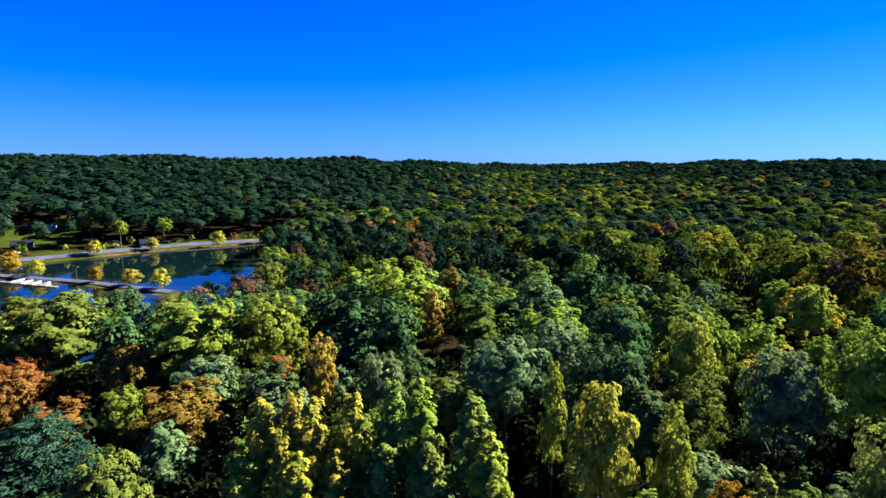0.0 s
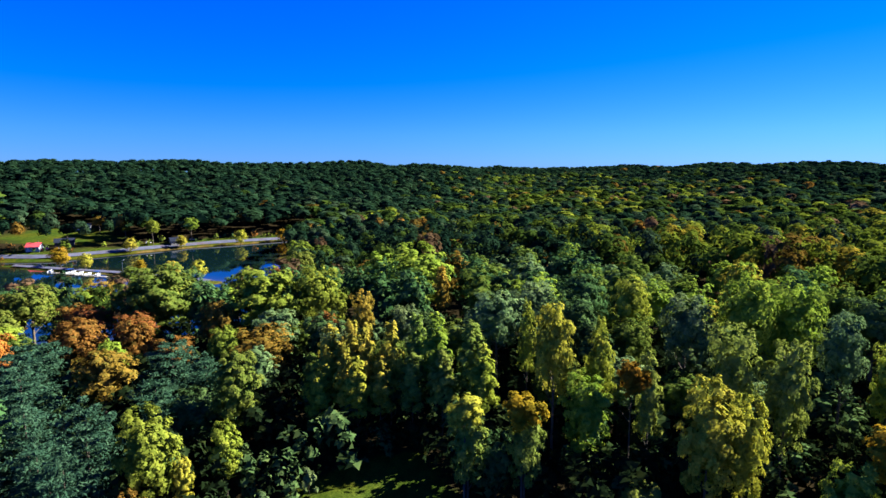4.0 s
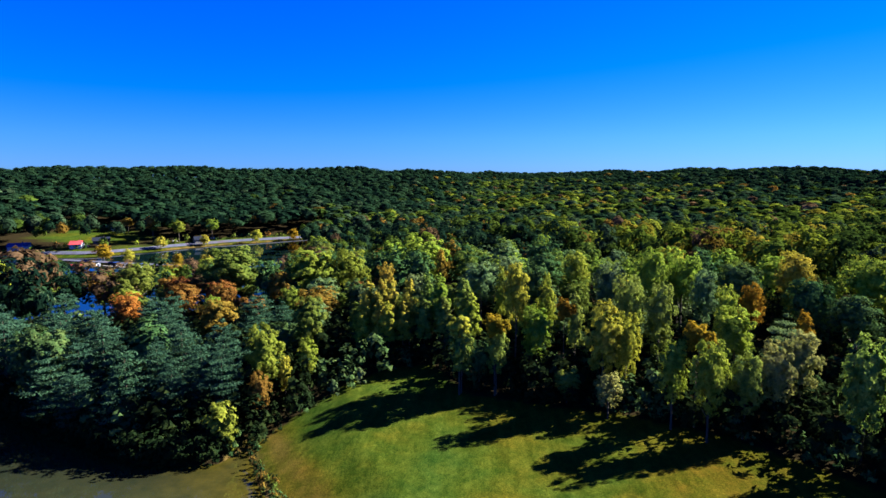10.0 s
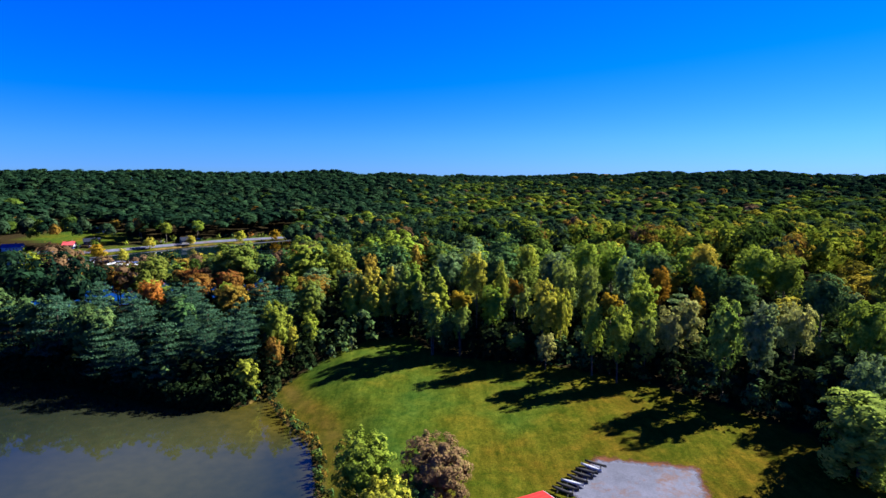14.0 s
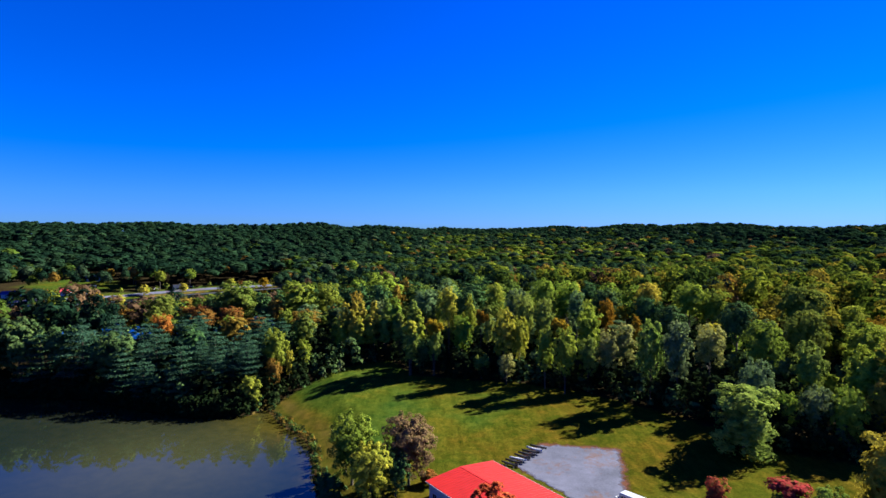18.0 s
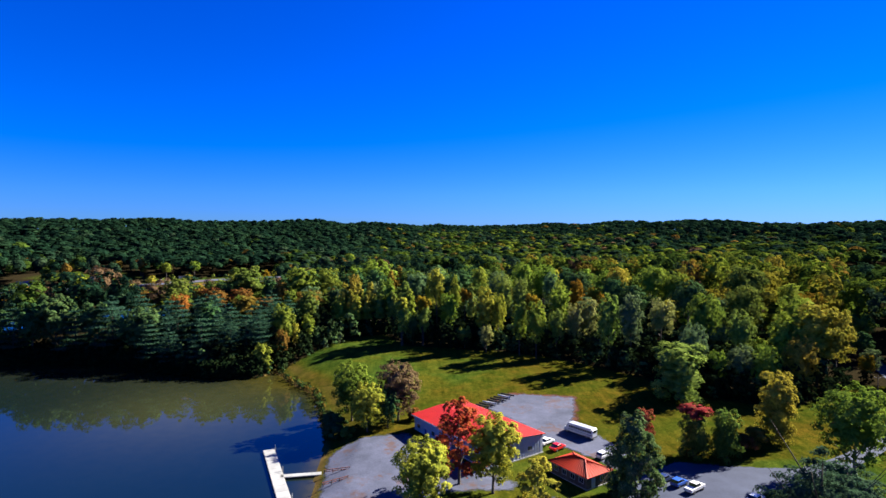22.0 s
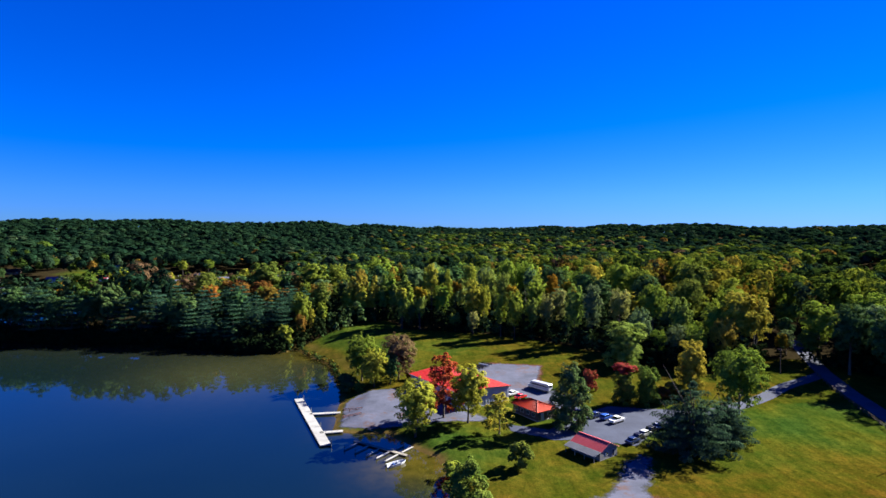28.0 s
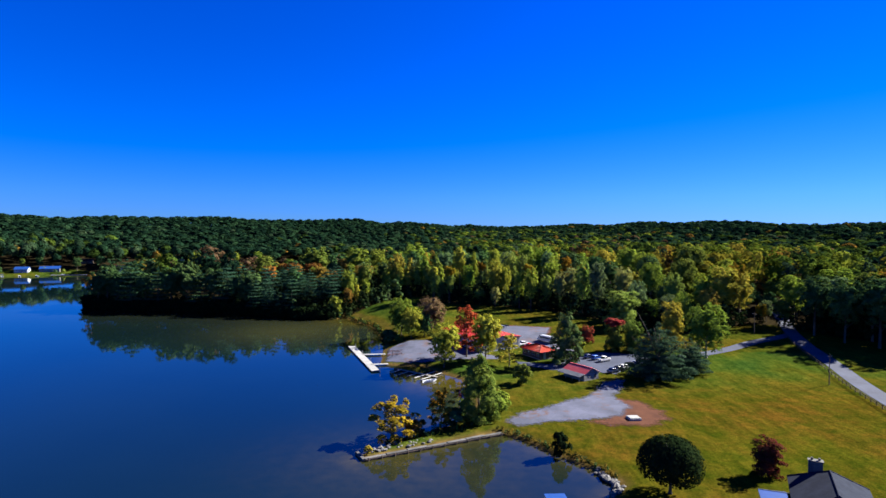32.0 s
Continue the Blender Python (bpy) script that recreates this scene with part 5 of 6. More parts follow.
def bushes(name, x, y, tone, count, size, tall, label):
    g = np.random.default_rng(5)
    kinds = np.stack([leaves(g, broad_lobes(g, 1.0, 0.45, 0.05, 8, "full"), count, size, loose=0.6) for _ in range(4)])
    z = ground_z(x, y)
    co = kinds[g.integers(4, size=len(x))]
    h = tall * (0.6 + 0.8 * g.random(len(x)))
    out = co * h[:, None, None] + np.stack([x, y, z - 0.1], -1)[:, None, :]
    me = bpy.data.meshes.new(name)
    out = out.reshape(-1, 3)
    fill_mesh(me, out, np.arange(len(out)).reshape(-1, 3), np.repeat(tone, count))
    for m in SOFT:
        me.materials.append(m)
    return tagged(new(name, me), label, "bushes", kind="stuff")


g = np.random.default_rng(9)
ux, uy = along(rim_line, 1.3, 2.2, g)
keep = ~inside(np.array(CLEARING), ux, uy)
ux, uy = ux[keep], uy[keep]
px, py = along([(-224, 12), (-213, -1), (-175, -7), (-142, -6), (-121, -9), (-99, -20), (-73, -30), (-58, -28), (-52, -22)], 1.6, 1.5, g)
keep = shore_level(px, py) > 0.3
ux, uy = np.r_[ux, px[keep]], np.r_[uy, py[keep]]
rows_x, rows_y = [], []
for inland, step in ((-0.6, 0.8), (0.8, 0.9), (3.0, 1.2), (6.0, 1.5), (10.0, 1.8), (15.0, 2.2)):
    qx, qy = along([(-224 + inland, 14), (-213 + inland * 0.5, -2 + inland), (-175, -9.5 + inland), (-142, -8.5 + inland), (-121, -11.5 + inland), (-99, -22.5 + inland), (-73, -32.5 + inland), (-59, -31 + inland)],
                   step, 0.5 + inland * 0.08, g)
    rows_x, rows_y = np.r_[rows_x, qx], np.r_[rows_y, qy]
keep = shore_level(rows_x, rows_y) > -1.6
rows_x, rows_y = rows_x[keep], rows_y[keep]
# all in tone 8: shade beneath the overhanging trees put into the leaf colour
bushes("shore_thicket", rows_x, rows_y, np.full(len(rows_x), 8), 100, 0.085, 4.6, "dense thicket overhanging the water round the point, tree shade put into its colour")
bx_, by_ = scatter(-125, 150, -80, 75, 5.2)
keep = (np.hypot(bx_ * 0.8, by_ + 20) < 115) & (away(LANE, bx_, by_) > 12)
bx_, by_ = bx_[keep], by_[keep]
# near-black leaves put the wood's shade into understorey and undergrowth
bushes("forest_understorey", bx_, by_, g.choice([8, 8, 1, 8], len(bx_)), 160, 0.072, 8.0, "understorey of saplings and shrubs, coloured near black for the wood's shade")
bushes("undergrowth", ux, uy, g.choice([8, 8, 1, 8, 8, 8], len(ux)), 160, 0.075, 4.2, "dense undergrowth along the edge of the wood, shade put into its colour")
sx, sy = along([(-53, -27), (-44, -40), (-34, -52), (-29, -65), (-25, -80), (-21, -94)], 0.55, 0.8, g)
keep = shore_level(sx, sy) > -0.4
sx, sy = sx[keep], sy[keep]
bushes("bank_brush", sx, sy, g.choice([8, 6, 1, 8, 0], len(sx)), 120, 0.10, 1.5, "low brownish brush along the lake bank")
rx, ry = along(NORTH_ROAD, 1.6, 9.0, g)
keep = (away(NORTH_ROAD, rx, ry) > 6) & (shore_level(rx, ry) > 1.0) & ~inside(np.array(FIELD_FAR), rx, ry)
rx, ry = rx[keep], ry[keep]
bushes("roadside_brush", rx, ry, g.choice([0, 1, 0, 6, 3, 1], len(rx)), 60, 0.16, 4.0, "low green and tan brush beside the lakeside road")
cx, cy = along([(20, -196), (25.5, -201), (30.5, -207.5), (35, -213), (38.5, -217), (40.5, -221)], 0.26, 0.34, g)
bushes("bank_reeds", cx, cy, g.choice([8, 6, 1, 6, 8], len(cx)), 60, 0.12, 0.8, "dry brown reeds on the bank of the cove")
jx, jy = along([(12.5, -195.5), (5, -199.5), (-2, -203.5), (-5, -206)], 0.3, 0.8, g)
bushes("jetty_brush", jx, jy, g.choice([8, 1, 6, 8, 0], len(jx)), 60, 0.12, 1.1, "low dark brush among the stones of the jetty")
# added bushes, near black in place of the shade under the trees
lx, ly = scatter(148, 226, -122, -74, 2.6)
bushes("lane_thicket", lx, ly, np.full(len(lx), 8), 70, 0.12, 7.0, "dense thicket under the trees beside the lane, coloured near black for their shade")
# ---- the camp's buildings ----
def wall_panels(parent, x0, x1, y0, y1, h, t, material, base=0.0):
    """Four walls, butted, each a mesh of its own."""
    part("wall", bx((x0 + x1) / 2, y0 + t / 2, base, x1 - x0, t, h), material, parent)
    part("wall", bx((x0 + x1) / 2, y1 - t / 2, base, x1 - x0, t, h), material, parent)
    part("wall", bx(x0 + t / 2, (y0 + y1) / 2, base, t, y1 - y0 - 2 * t, h), material, parent)
    part("wall", bx(x1 - t / 2, (y0 + y1) / 2, base, t, y1 - y0 - 2 * t, h), material, parent)


def opening(parent, name, x, y, z, w, h, face, frame_mat=white_paint, pane_mat=dark_glass, bars=1):
    """A window or door on a wall; face: the way it looks, in degrees (0: along +x)."""
    m = pose(x, y, z, 0, 0, face)
    f = bmesh.new()
    for a in ((-w / 2, 0.08, h), (w / 2, 0.08, h)):
        box(f, 0.03, a[0], 0, 0.10, a[1], h, m=m)
    for zz in (0, h - 0.08):
        box(f, 0.03, 0, zz, 0.09, w - 0.08, 0.08, m=m)
    for k in range(1, bars + 1):
        box(f, 0.02, -w / 2 + w * k / (bars + 1), 0.08, 0.07, 0.05, h - 0.16, m=m)
    o = part(name, f, frame_mat, parent)
    part("pane" if "window" in name else "door_leaf", bx(0.0, 0, 0.05, 0.05, w - 0.06, h - 0.1, m=m), pane_mat, o)
    return o


def seams(parent, a, b, c, d, count, material, name="roof_seam"):
    """Raised seams running from edge a-b to edge c-d of a roof slope."""
    a, b, c, d = map(Vector, (a, b, c, d))
    n = (b - a).cross(d - a).normalized()
    if n.z < 0:
        n = -n
    bm = bmesh.new()
    for i in range(count + 1):
        k = i / count
        rod(bm, a.lerp(b, k) + n * 0.03, c.lerp(d, k) + n * 0.03, 0.035, n=4)
    return part(name, bm, material, parent)


def slab(bm, corners, thick):
    top = [bm.verts.new(p) for p in corners]
    low = [bm.verts.new((p[0], p[1], p[2] - thick)) for p in corners]
    n = len(top)
    bm.faces.new(top)
    bm.faces.new(low[::-1])
    for i in range(n):
        bm.faces.new((top[i], low[i], low[(i + 1) % n], top[(i + 1) % n]))
    return bm


def boathouse():
    b = thing("boathouse", 17.2, -101.9, 2.0, -55.8, "long white metal boathouse with a low bright-red metal roof", "building")
    L, W, h = 14.7, 8.7, 4.35
    part("foundation", bx(0, 0, -0.6, 2 * L + 0.3, 2 * W + 0.3, 0.75), concrete, b)
    wall_panels(b, -L, L, -W, W, h, 0.25, white_wall, 0.15)
    for s in (-1, 1):
        x = s * (L - 0.12)
        part("gable", prism(bmesh.new(), [(-W, 0), (W, 0), (0, 0.8)], -0.12, 0.12), white_wall, b).matrix_basis = pose(x, 0, h + 0.15, 0, 0, 90)
    e, zr, ze = 0.55, h + 1.12, h + 0.26
    for s in (-1, 1):
        lo, hi = [(-L - e, s * (W + e), ze), (L + e, s * (W + e), ze)], [(L + e, 0, zr), (-L - e, 0, zr)]
        part("roof", slab(bmesh.new(), lo + hi, 0.12), red_metal, b)
        seams(b, lo[0], lo[1], hi[1], hi[0], 34, red_metal)
        part("fascia", bx(0, s * (W + e + 0.03), ze - 0.28, 2 * (L + e), 0.05, 0.22), white_paint, b)
        part("gutter", rod(bmesh.new(), (-L - e, s * (W + e + 0.1), ze - 0.1), (L + e, s * (W + e + 0.1), ze - 0.1), 0.09), white_paint, b)
    part("ridge_cap", bx(0, 0, zr - 0.02, 2 * (L + e), 0.5, 0.05), red_metal, b)
    # wall to the lake: windows, a door and roll-up doors
    for x in (-12.6, -6.0):
        opening(b, "window", x, -W - 0.01, 1.4, 1.5, 1.2, -90)
    opening(b, "door", -9.4, -W - 0.01, 0.16, 1.1, 2.1, -90, bars=0, pane_mat=blue_paint)
    for x in (-1.5, 3.5, 8.5):
        o = opening(b, "roll_door", x, -W - 0.01, 0.16, 3.6, 3.3, -90, bars=0, pane_mat=grey_metal)
        for k in range(6):
            part("slat", bx(x, -W - 0.05, 0.35 + k * 0.5, 3.4, 0.05, 0.06), white_wall, o)
    for y in (-4.5, 4.5):
        opening(b, "window", L + 0.01, y, 1.4, 1.4, 1.1, 0)
    opening(b, "door", L + 0.01, 0, 0.16, 1.1, 2.1, 0, bars=0, pane_mat=white_paint)
    for x in (-9, 0, 9):
        opening(b, "window", x, W + 0.01, 1.6, 1.5, 1.1, 90)
    rib = part("wall_rib", bx(0, 0, 0.15, 0.06, 0.05, h), white_wall, b)
    rib.matrix_basis = pose(-L + 0.3, -W - 0.02, 0)
    for k in range(1, 22):
        share("wall_rib", rib, pose(L + 0.02, -W + k * 2 * W / 22, 0, 0, 0, 90), b)


def office():
    b = thing("camp_office", 38.2, -122.2, 1.75, -57.4, "small brown office with an orange-red hipped metal roof", "building")
    L, W, h = 5.1, 3.4, 2.6
    part("foundation", bx(0, 0, -0.6, 2 * L + 0.2, 2 * W + 0.2, 0.7), concrete, b)
    wall_panels(b, -L, L, -W, W, h, 0.2, brown_wall, 0.1)
    e, ze, zr = 0.6, h + 0.1, h + 1.75
    a = [(-L - e, -W - e, ze), (L + e, -W - e, ze), (L + e, W + e, ze), (-L - e, W + e, ze)]
    r0, r1 = (-1.5, 0, zr), (1.5, 0, zr)
    for q in ([a[0], a[1], r1, r0], [a[2], a[3], r0, r1], [a[1], a[2], r1], [a[3], a[0], r0]):
        part("roof", slab(bmesh.new(), q, 0.10), orange_metal, b)
    seams(b, a[0], a[1], r0, r1, 16, orange_metal)
    seams(b, a[1], a[2], r1, r1, 9, orange_metal)
    for p, q in ((a[0], r0), (a[1], r1), (a[2], r1), (a[3], r0), (r0, r1)):
        part("ridge_cap", rod(bmesh.new(), Vector(p) + Vector((0, 0, 0.05)), Vector(q) + Vector((0, 0, 0.05)), 0.1, n=6), orange_metal, b)
    part("soffit", bx(0, 0, ze - 0.2, 2 * (L + e) - 0.1, 2 * (W + e) - 0.1, 0.08), white_paint, b)
    for x in (-3.6, -1.2, 1.2, 3.6):
        opening(b, "window", x, -W - 0.01, 0.95, 1.2, 1.15, -90)
    opening(b, "door", L + 0.01, -1.5, 0.12, 1.0, 2.05, 0, bars=0, pane_mat=white_paint)
    opening(b, "window", L + 0.01, 1.2, 0.95, 1.2, 1.1, 0)


def shed():
    b = thing("garden_shed", 47.3, -149.4, None, 36.0, "grey-sided shed with a faded red gable roof and grey lean-to", "shed", size=0.86)
    D = 4.9
    part("floor_slab", bx(1.2, 0, -0.4, 7.8, 2 * D + 0.2, 0.5), old_concrete, b)
    x0, x1, h, zr = -2.5, 5.0, 2.5, 4.3
    mid = (x0 + x1) / 2
    wall_panels(b, x0, x1, -D, D, h, 0.16, grey_wall, 0.1)
    for s in (-1, 1):
        part("gable", prism(bmesh.new(), [(x0, h + 0.1), (x1, h + 0.1), (mid, zr)], s * D - 0.08 * s - 0.08, s * D - 0.08 * s + 0.08), grey_wall, b)
    e = 0.45
    slope = (zr + 0.12 - (h + 0.1)) / (mid - x0)
    for sx, xe in ((-1, x0 - 0.1), (1, x1 + e)):
        ze = zr + 0.12 - abs(xe - mid) * slope
        lo, hi = [(xe, -D - e, ze), (xe, D + e, ze)], [(mid, D + e, zr + 0.12), (mid, -D - e, zr + 0.12)]
        part("roof", slab(bmesh.new(), lo + hi, 0.08), pink_metal, b)
        seams(b, lo[0], lo[1], hi[1], hi[0], 12, pink_metal)
    part("ridge_cap", bx(mid, 0, zr + 0.10, 0.4, 2 * (D + e), 0.06), pink_metal, b)
    lt = [(-5.3, -D - e, 1.95), (-5.3, D + e, 1.95), (x0 - 0.12, D + e, 2.62), (x0 - 0.12, -D - e, 2.62)]
    roof = part("lean_to_roof", slab(bmesh.new(), lt, 0.08), grey_metal, b, "bare galvanised lean-to roof")
    seams(b, lt[0], lt[1], lt[3], lt[2], 12, grey_metal)
    for y in (-D, -D / 3, D / 3, D):
        part("post", bx(-5.0, y, 0.1, 0.14, 0.14, 1.78), old_wood, b)
    part("beam", bx(-5.0, 0, 1.74, 0.12, 2 * D, 0.16), old_wood, b)
    opening(b, "door", 3.2, -D - 0.01, 0.12, 1.0, 2.05, -90, bars=0, pane_mat=dark_wood)
    opening(b, "window", 0.4, -D - 0.01, 1.1, 1.0, 0.9, -90)
    opening(b, "vent", mid, -D - 0.01, 3.1, 0.5, 0.5, -90, bars=0)
    for y in (-2.5, 2.5):
        opening(b, "window", x1 + 0.01, y, 1.1, 1.0, 0.9, 0)


def lake_house():
    b = thing("lake_house", 70.8, -235.9, None, 64.5, "grey-shingled house with a brick chimney on the lawn", "house", size=1.1)
    L, W, h = 7.0, 4.8, 2.2
    part("foundation", bx(0, 0, -0.6, 2 * L + 0.2, 2 * W + 0.2, 0.75), concrete, b)
    wall_panels(b, -L, L, -W, W, h, 0.2, white_wall, 0.15)
    e, ze, zr = 0.6, h + 0.15, 5.3
    a = [(-L - e, -W - e, ze), (L + e, -W - e, ze), (L + e, W + e, ze), (-L - e, W + e, ze)]
    r0, r1 = (-4.7, 0, zr), (4.7, 0, zr)
    for q in ([a[0], a[1], r1, r0], [a[2], a[3], r0, r1], [a[1], a[2], r1], [a[3], a[0], r0]):
        part("roof", slab(bmesh.new(), q, 0.14), shingle, b)
    for p, q in ((a[0], r0), (a[1], r1), (a[2], r1), (a[3], r0), (r0, r1)):
        part("ridge_cap", rod(bmesh.new(), Vector(p) + Vector((0, 0, 0.03)), Vector(q) + Vector((0, 0, 0.03)), 0.09, n=6), shingle, b)
    c = part("chimney", bx(7.3, 1.6, -0.4, 1.0, 1.9, 6.0), old_concrete, b)
    part("chimney_cap", bx(7.3, 1.6, 5.6, 1.25, 2.15, 0.12), old_concrete, c)
    for y in (1.1, 2.1):
        part("flue", rod(bmesh.new(), (7.3, y, 5.72), (7.3, y, 6.1), 0.17), old_concrete, c)
    for x in (-5, -1.5, 2, 5.5):
        opening(b, "window", x, W + 0.01, 0.9, 1.3, 1.2, 90)
    for y in (-3, -0.6):
        opening(b, "window", L + 0.01, y, 0.9, 1.2, 1.2, 0)
    p = thing("patio_canopy", 63.0, -233.0, None, -18, "blue fabric patio canopy on a steel frame beside the house", "canopy", size=0.72)
    for x in (-2.6, 2.6):
        for y in (-2.2, 2.2):
            part("leg", rod(bmesh.new(), (x, y, 0), (x, y, 2.6), 0.06), steel, p)
    part("fabric", slab(bmesh.new(), [(-2.9, -2.5, 2.6), (2.9, -2.5, 2.75), (2.9, 2.5, 3.4), (-2.9, 2.5, 3.2)], 0.06), blue_paint, p)
    part("valance", bx(0, 2.52, 2.8, 5.8, 0.04, 0.5), blue_paint, p)
    part("rafter", rod(bmesh.new(), (-2.9, 2.5, 3.26), (6.5, 1.8, 3.5), 0.06), white_paint, p)
    f = thing("white_fence", 86, -233, None, -8, "short white plank fence beside the house", "fence")
    for i in range(5):
        part("post", bx(i * 2.0, 0, -0.2, 0.12, 0.12, 1.2, 0.02), white_paint, f)
    for z in (0.35, 0.75):
        part("rail", bx(4, 0.08, z, 8.2, 0.04, 0.14), white_paint, f)


boathouse()
office()
shed()
lake_house()


# ---- docks and jetty ----
def dock():
    a, b = Vector((-34.2, -102.4, 0)), Vector((-18.0, -141.9, 0))
    u = (b - a).normalized()
    turn = math.degrees(math.atan2(u.y, u.x))
    L = (b - a).length
    d = thing("floating_dock", *((a + b) / 2).xy, 0.0, turn, "long pale concrete floating dock with two gangways", "dock")
    n = 14
    deck = part("deck_section", bx(0, 0, 0.22, L / n - 0.06, 2.7, 0.3, 0.03), concrete, d)
    deck.matrix_basis = pose(-L / 2 + L / n / 2, 0, 0)
    flo = part("float", bx(0, 0, -0.25, L / n - 0.5, 2.2, 0.46), black_plastic, d)
    flo.matrix_basis = deck.matrix_basis.copy()
    for i in range(1, n):
        share("deck_section", deck, pose(-L / 2 + (i + 0.5) * L / n, 0, 0), d)
        share("float", flo, pose(-L / 2 + (i + 0.5) * L / n, 0, 0), d)
    for s in (-1, 1):
        part("edge_beam", bx(0, s * 1.39, 0.26, L, 0.08, 0.2), old_wood, d)
    for x in (-L / 2 + 0.4, -L / 6, L / 6, L / 2 - 0.4):
        part("pile", rod(bmesh.new(), (x, 1.55, -2), (x, 1.55, 1.6), 0.11), steel, d)
    for p, q in (((-27.2, -117.6), (-18.4, -116.2)), ((-21.2, -133.2), (-15.2, -131.8))):
        p, q = Vector((*p, 0)), Vector((*q, 0))
        w = q - p
        g = thing("gangway", *((p + q) / 2).xy, 0.0, math.degrees(math.atan2(w.y, w.x)), "pale concrete gangway between dock and boat apron", "gangway", "gangways")
        for i in range(4):
            part("deck_section", bx((i - 1.5) * w.length / 4, 0, 0.3, w.length / 4 - 0.05, 1.5, 0.22, 0.02), concrete, g)
        for s in (-1, 1):
            part("edge_beam", bx(0, s * 0.78, 0.3, w.length, 0.06, 0.18), old_wood, g)
    # old pipe racks on the apron
    for p, q in (((-17.5, -118.6), (-11.8, -117.0)), ((-16.5, -125.0), (-11.5, -121.5))):
        p, q = Vector((*p, 0)), Vector((*q, 0))
        w = q - p
        r = thing("boat_rack", *((p + q) / 2).xy, None, math.degrees(math.atan2(w.y, w.x)), "low rusty-brown wooden boat rack on the apron", "rack", "boat racks")
        for k in range(4):
            part("post", bx((k - 1.5) * w.length / 3.2, 0, 0, 0.12, 0.12, 0.9), dark_wood, r)
        for z in (0.45, 0.85):
            part("rail", bx(0, 0.08, z, w.length, 0.08, 0.14), rust_paint, r)


def slips():
    a, b = Vector((-11.2, -138.6, 0)), Vector((3.2, -148.6, 0))
    u = (b - a).normalized()
    d = thing("slip_dock", *((a + b) / 2).xy, 0.0, math.degrees(math.atan2(u.y, u.x)), "grey timber walkway with boat-slip fingers", "dock")
    L = (b - a).length
    plank = part("plank", bx(0, 0, 0.32, 0.28, 1.0, 0.06), old_wood, d)
    plank.matrix_basis = pose(-L / 2, 0, 0)
    for i in range(1, int(L / 0.32)):
        share("plank", plank, pose(-L / 2 + i * 0.32, 0, 0), d)
    for s in (-0.4, 0.4):
        part("stringer", bx(0, s, 0.14, L, 0.12, 0.18), dark_wood, d)
    for k, x in enumerate((-7.0, -3.4, 0.2, 3.4, 6.2)):
        f = part("finger", bx(x, -3.2, 0.28, 0.5, 4.8, 0.12, 0.02), concrete, d)
        part("pile", rod(bmesh.new(), (x, -5.4, -2), (x, -5.4, 1.0), 0.09), dark_wood, f)
        if k > 2:
            f2 = part("finger", bx(x, 3.0, 0.28, 0.5, 4.4, 0.12, 0.02), concrete, d)
            part("pile", rod(bmesh.new(), (x, 5.0, -2), (x, 5.0, 1.0), 0.09), dark_wood, f2)


def boat(x, y, turn, label, canopy=False, size=1.0, name="motor_boat"):
    b = thing(name, x, y, 0.0, turn, label, "boat", "moored boats", size)
    rings = []
    for k, (px, w, z0, z1) in enumerate([(-2.4, 0.85, -0.15, 0.55), (-0.8, 0.95, -0.2, 0.55), (0.9, 0.85, -0.15, 0.62), (1.9, 0.5, 0.0, 0.70), (2.6, 0.06, 0.35, 0.78)]):
        rings.append([(px, -w, z1), (px, -w * 0.75, z0), (px, w * 0.75, z0), (px, w, z1), (px, w * 0.8, z1 - 0.05), (px, w * 0.55, z0 + 0.22), (px, -w * 0.55, z0 + 0.22), (px, -w * 0.8, z1 - 0.05)])
    part("hull", loft(bmesh.new(), rings), white_paint, b, "white moulded hull")
    part("seat", bx(-0.6, 0, 0.1, 0.4, 1.2, 0.3, 0.04), blue_paint, b)
    part("console", bx(0.5, 0.3, 0.1, 0.5, 0.5, 0.6, 0.05), white_paint, b)
    part("outboard", bx(-2.65, 0, 0.1, 0.35, 0.35, 0.75, 0.08), black_plastic, b)
    if canopy:
        part("canopy", slab(bmesh.new(), [(-1.6, -0.9, 1.9), (1.2, -0.9, 1.9), (1.2, 0.9, 1.9), (-1.6, 0.9, 1.9)], 0.08), blue_paint, b)
        for px in (-1.5, 1.1):
            for py in (-0.8, 0.8):
                part("pole", rod(bmesh.new(), (px, py, 0.3), (px, py, 1.85), 0.03, n=5), steel, b)
    return b


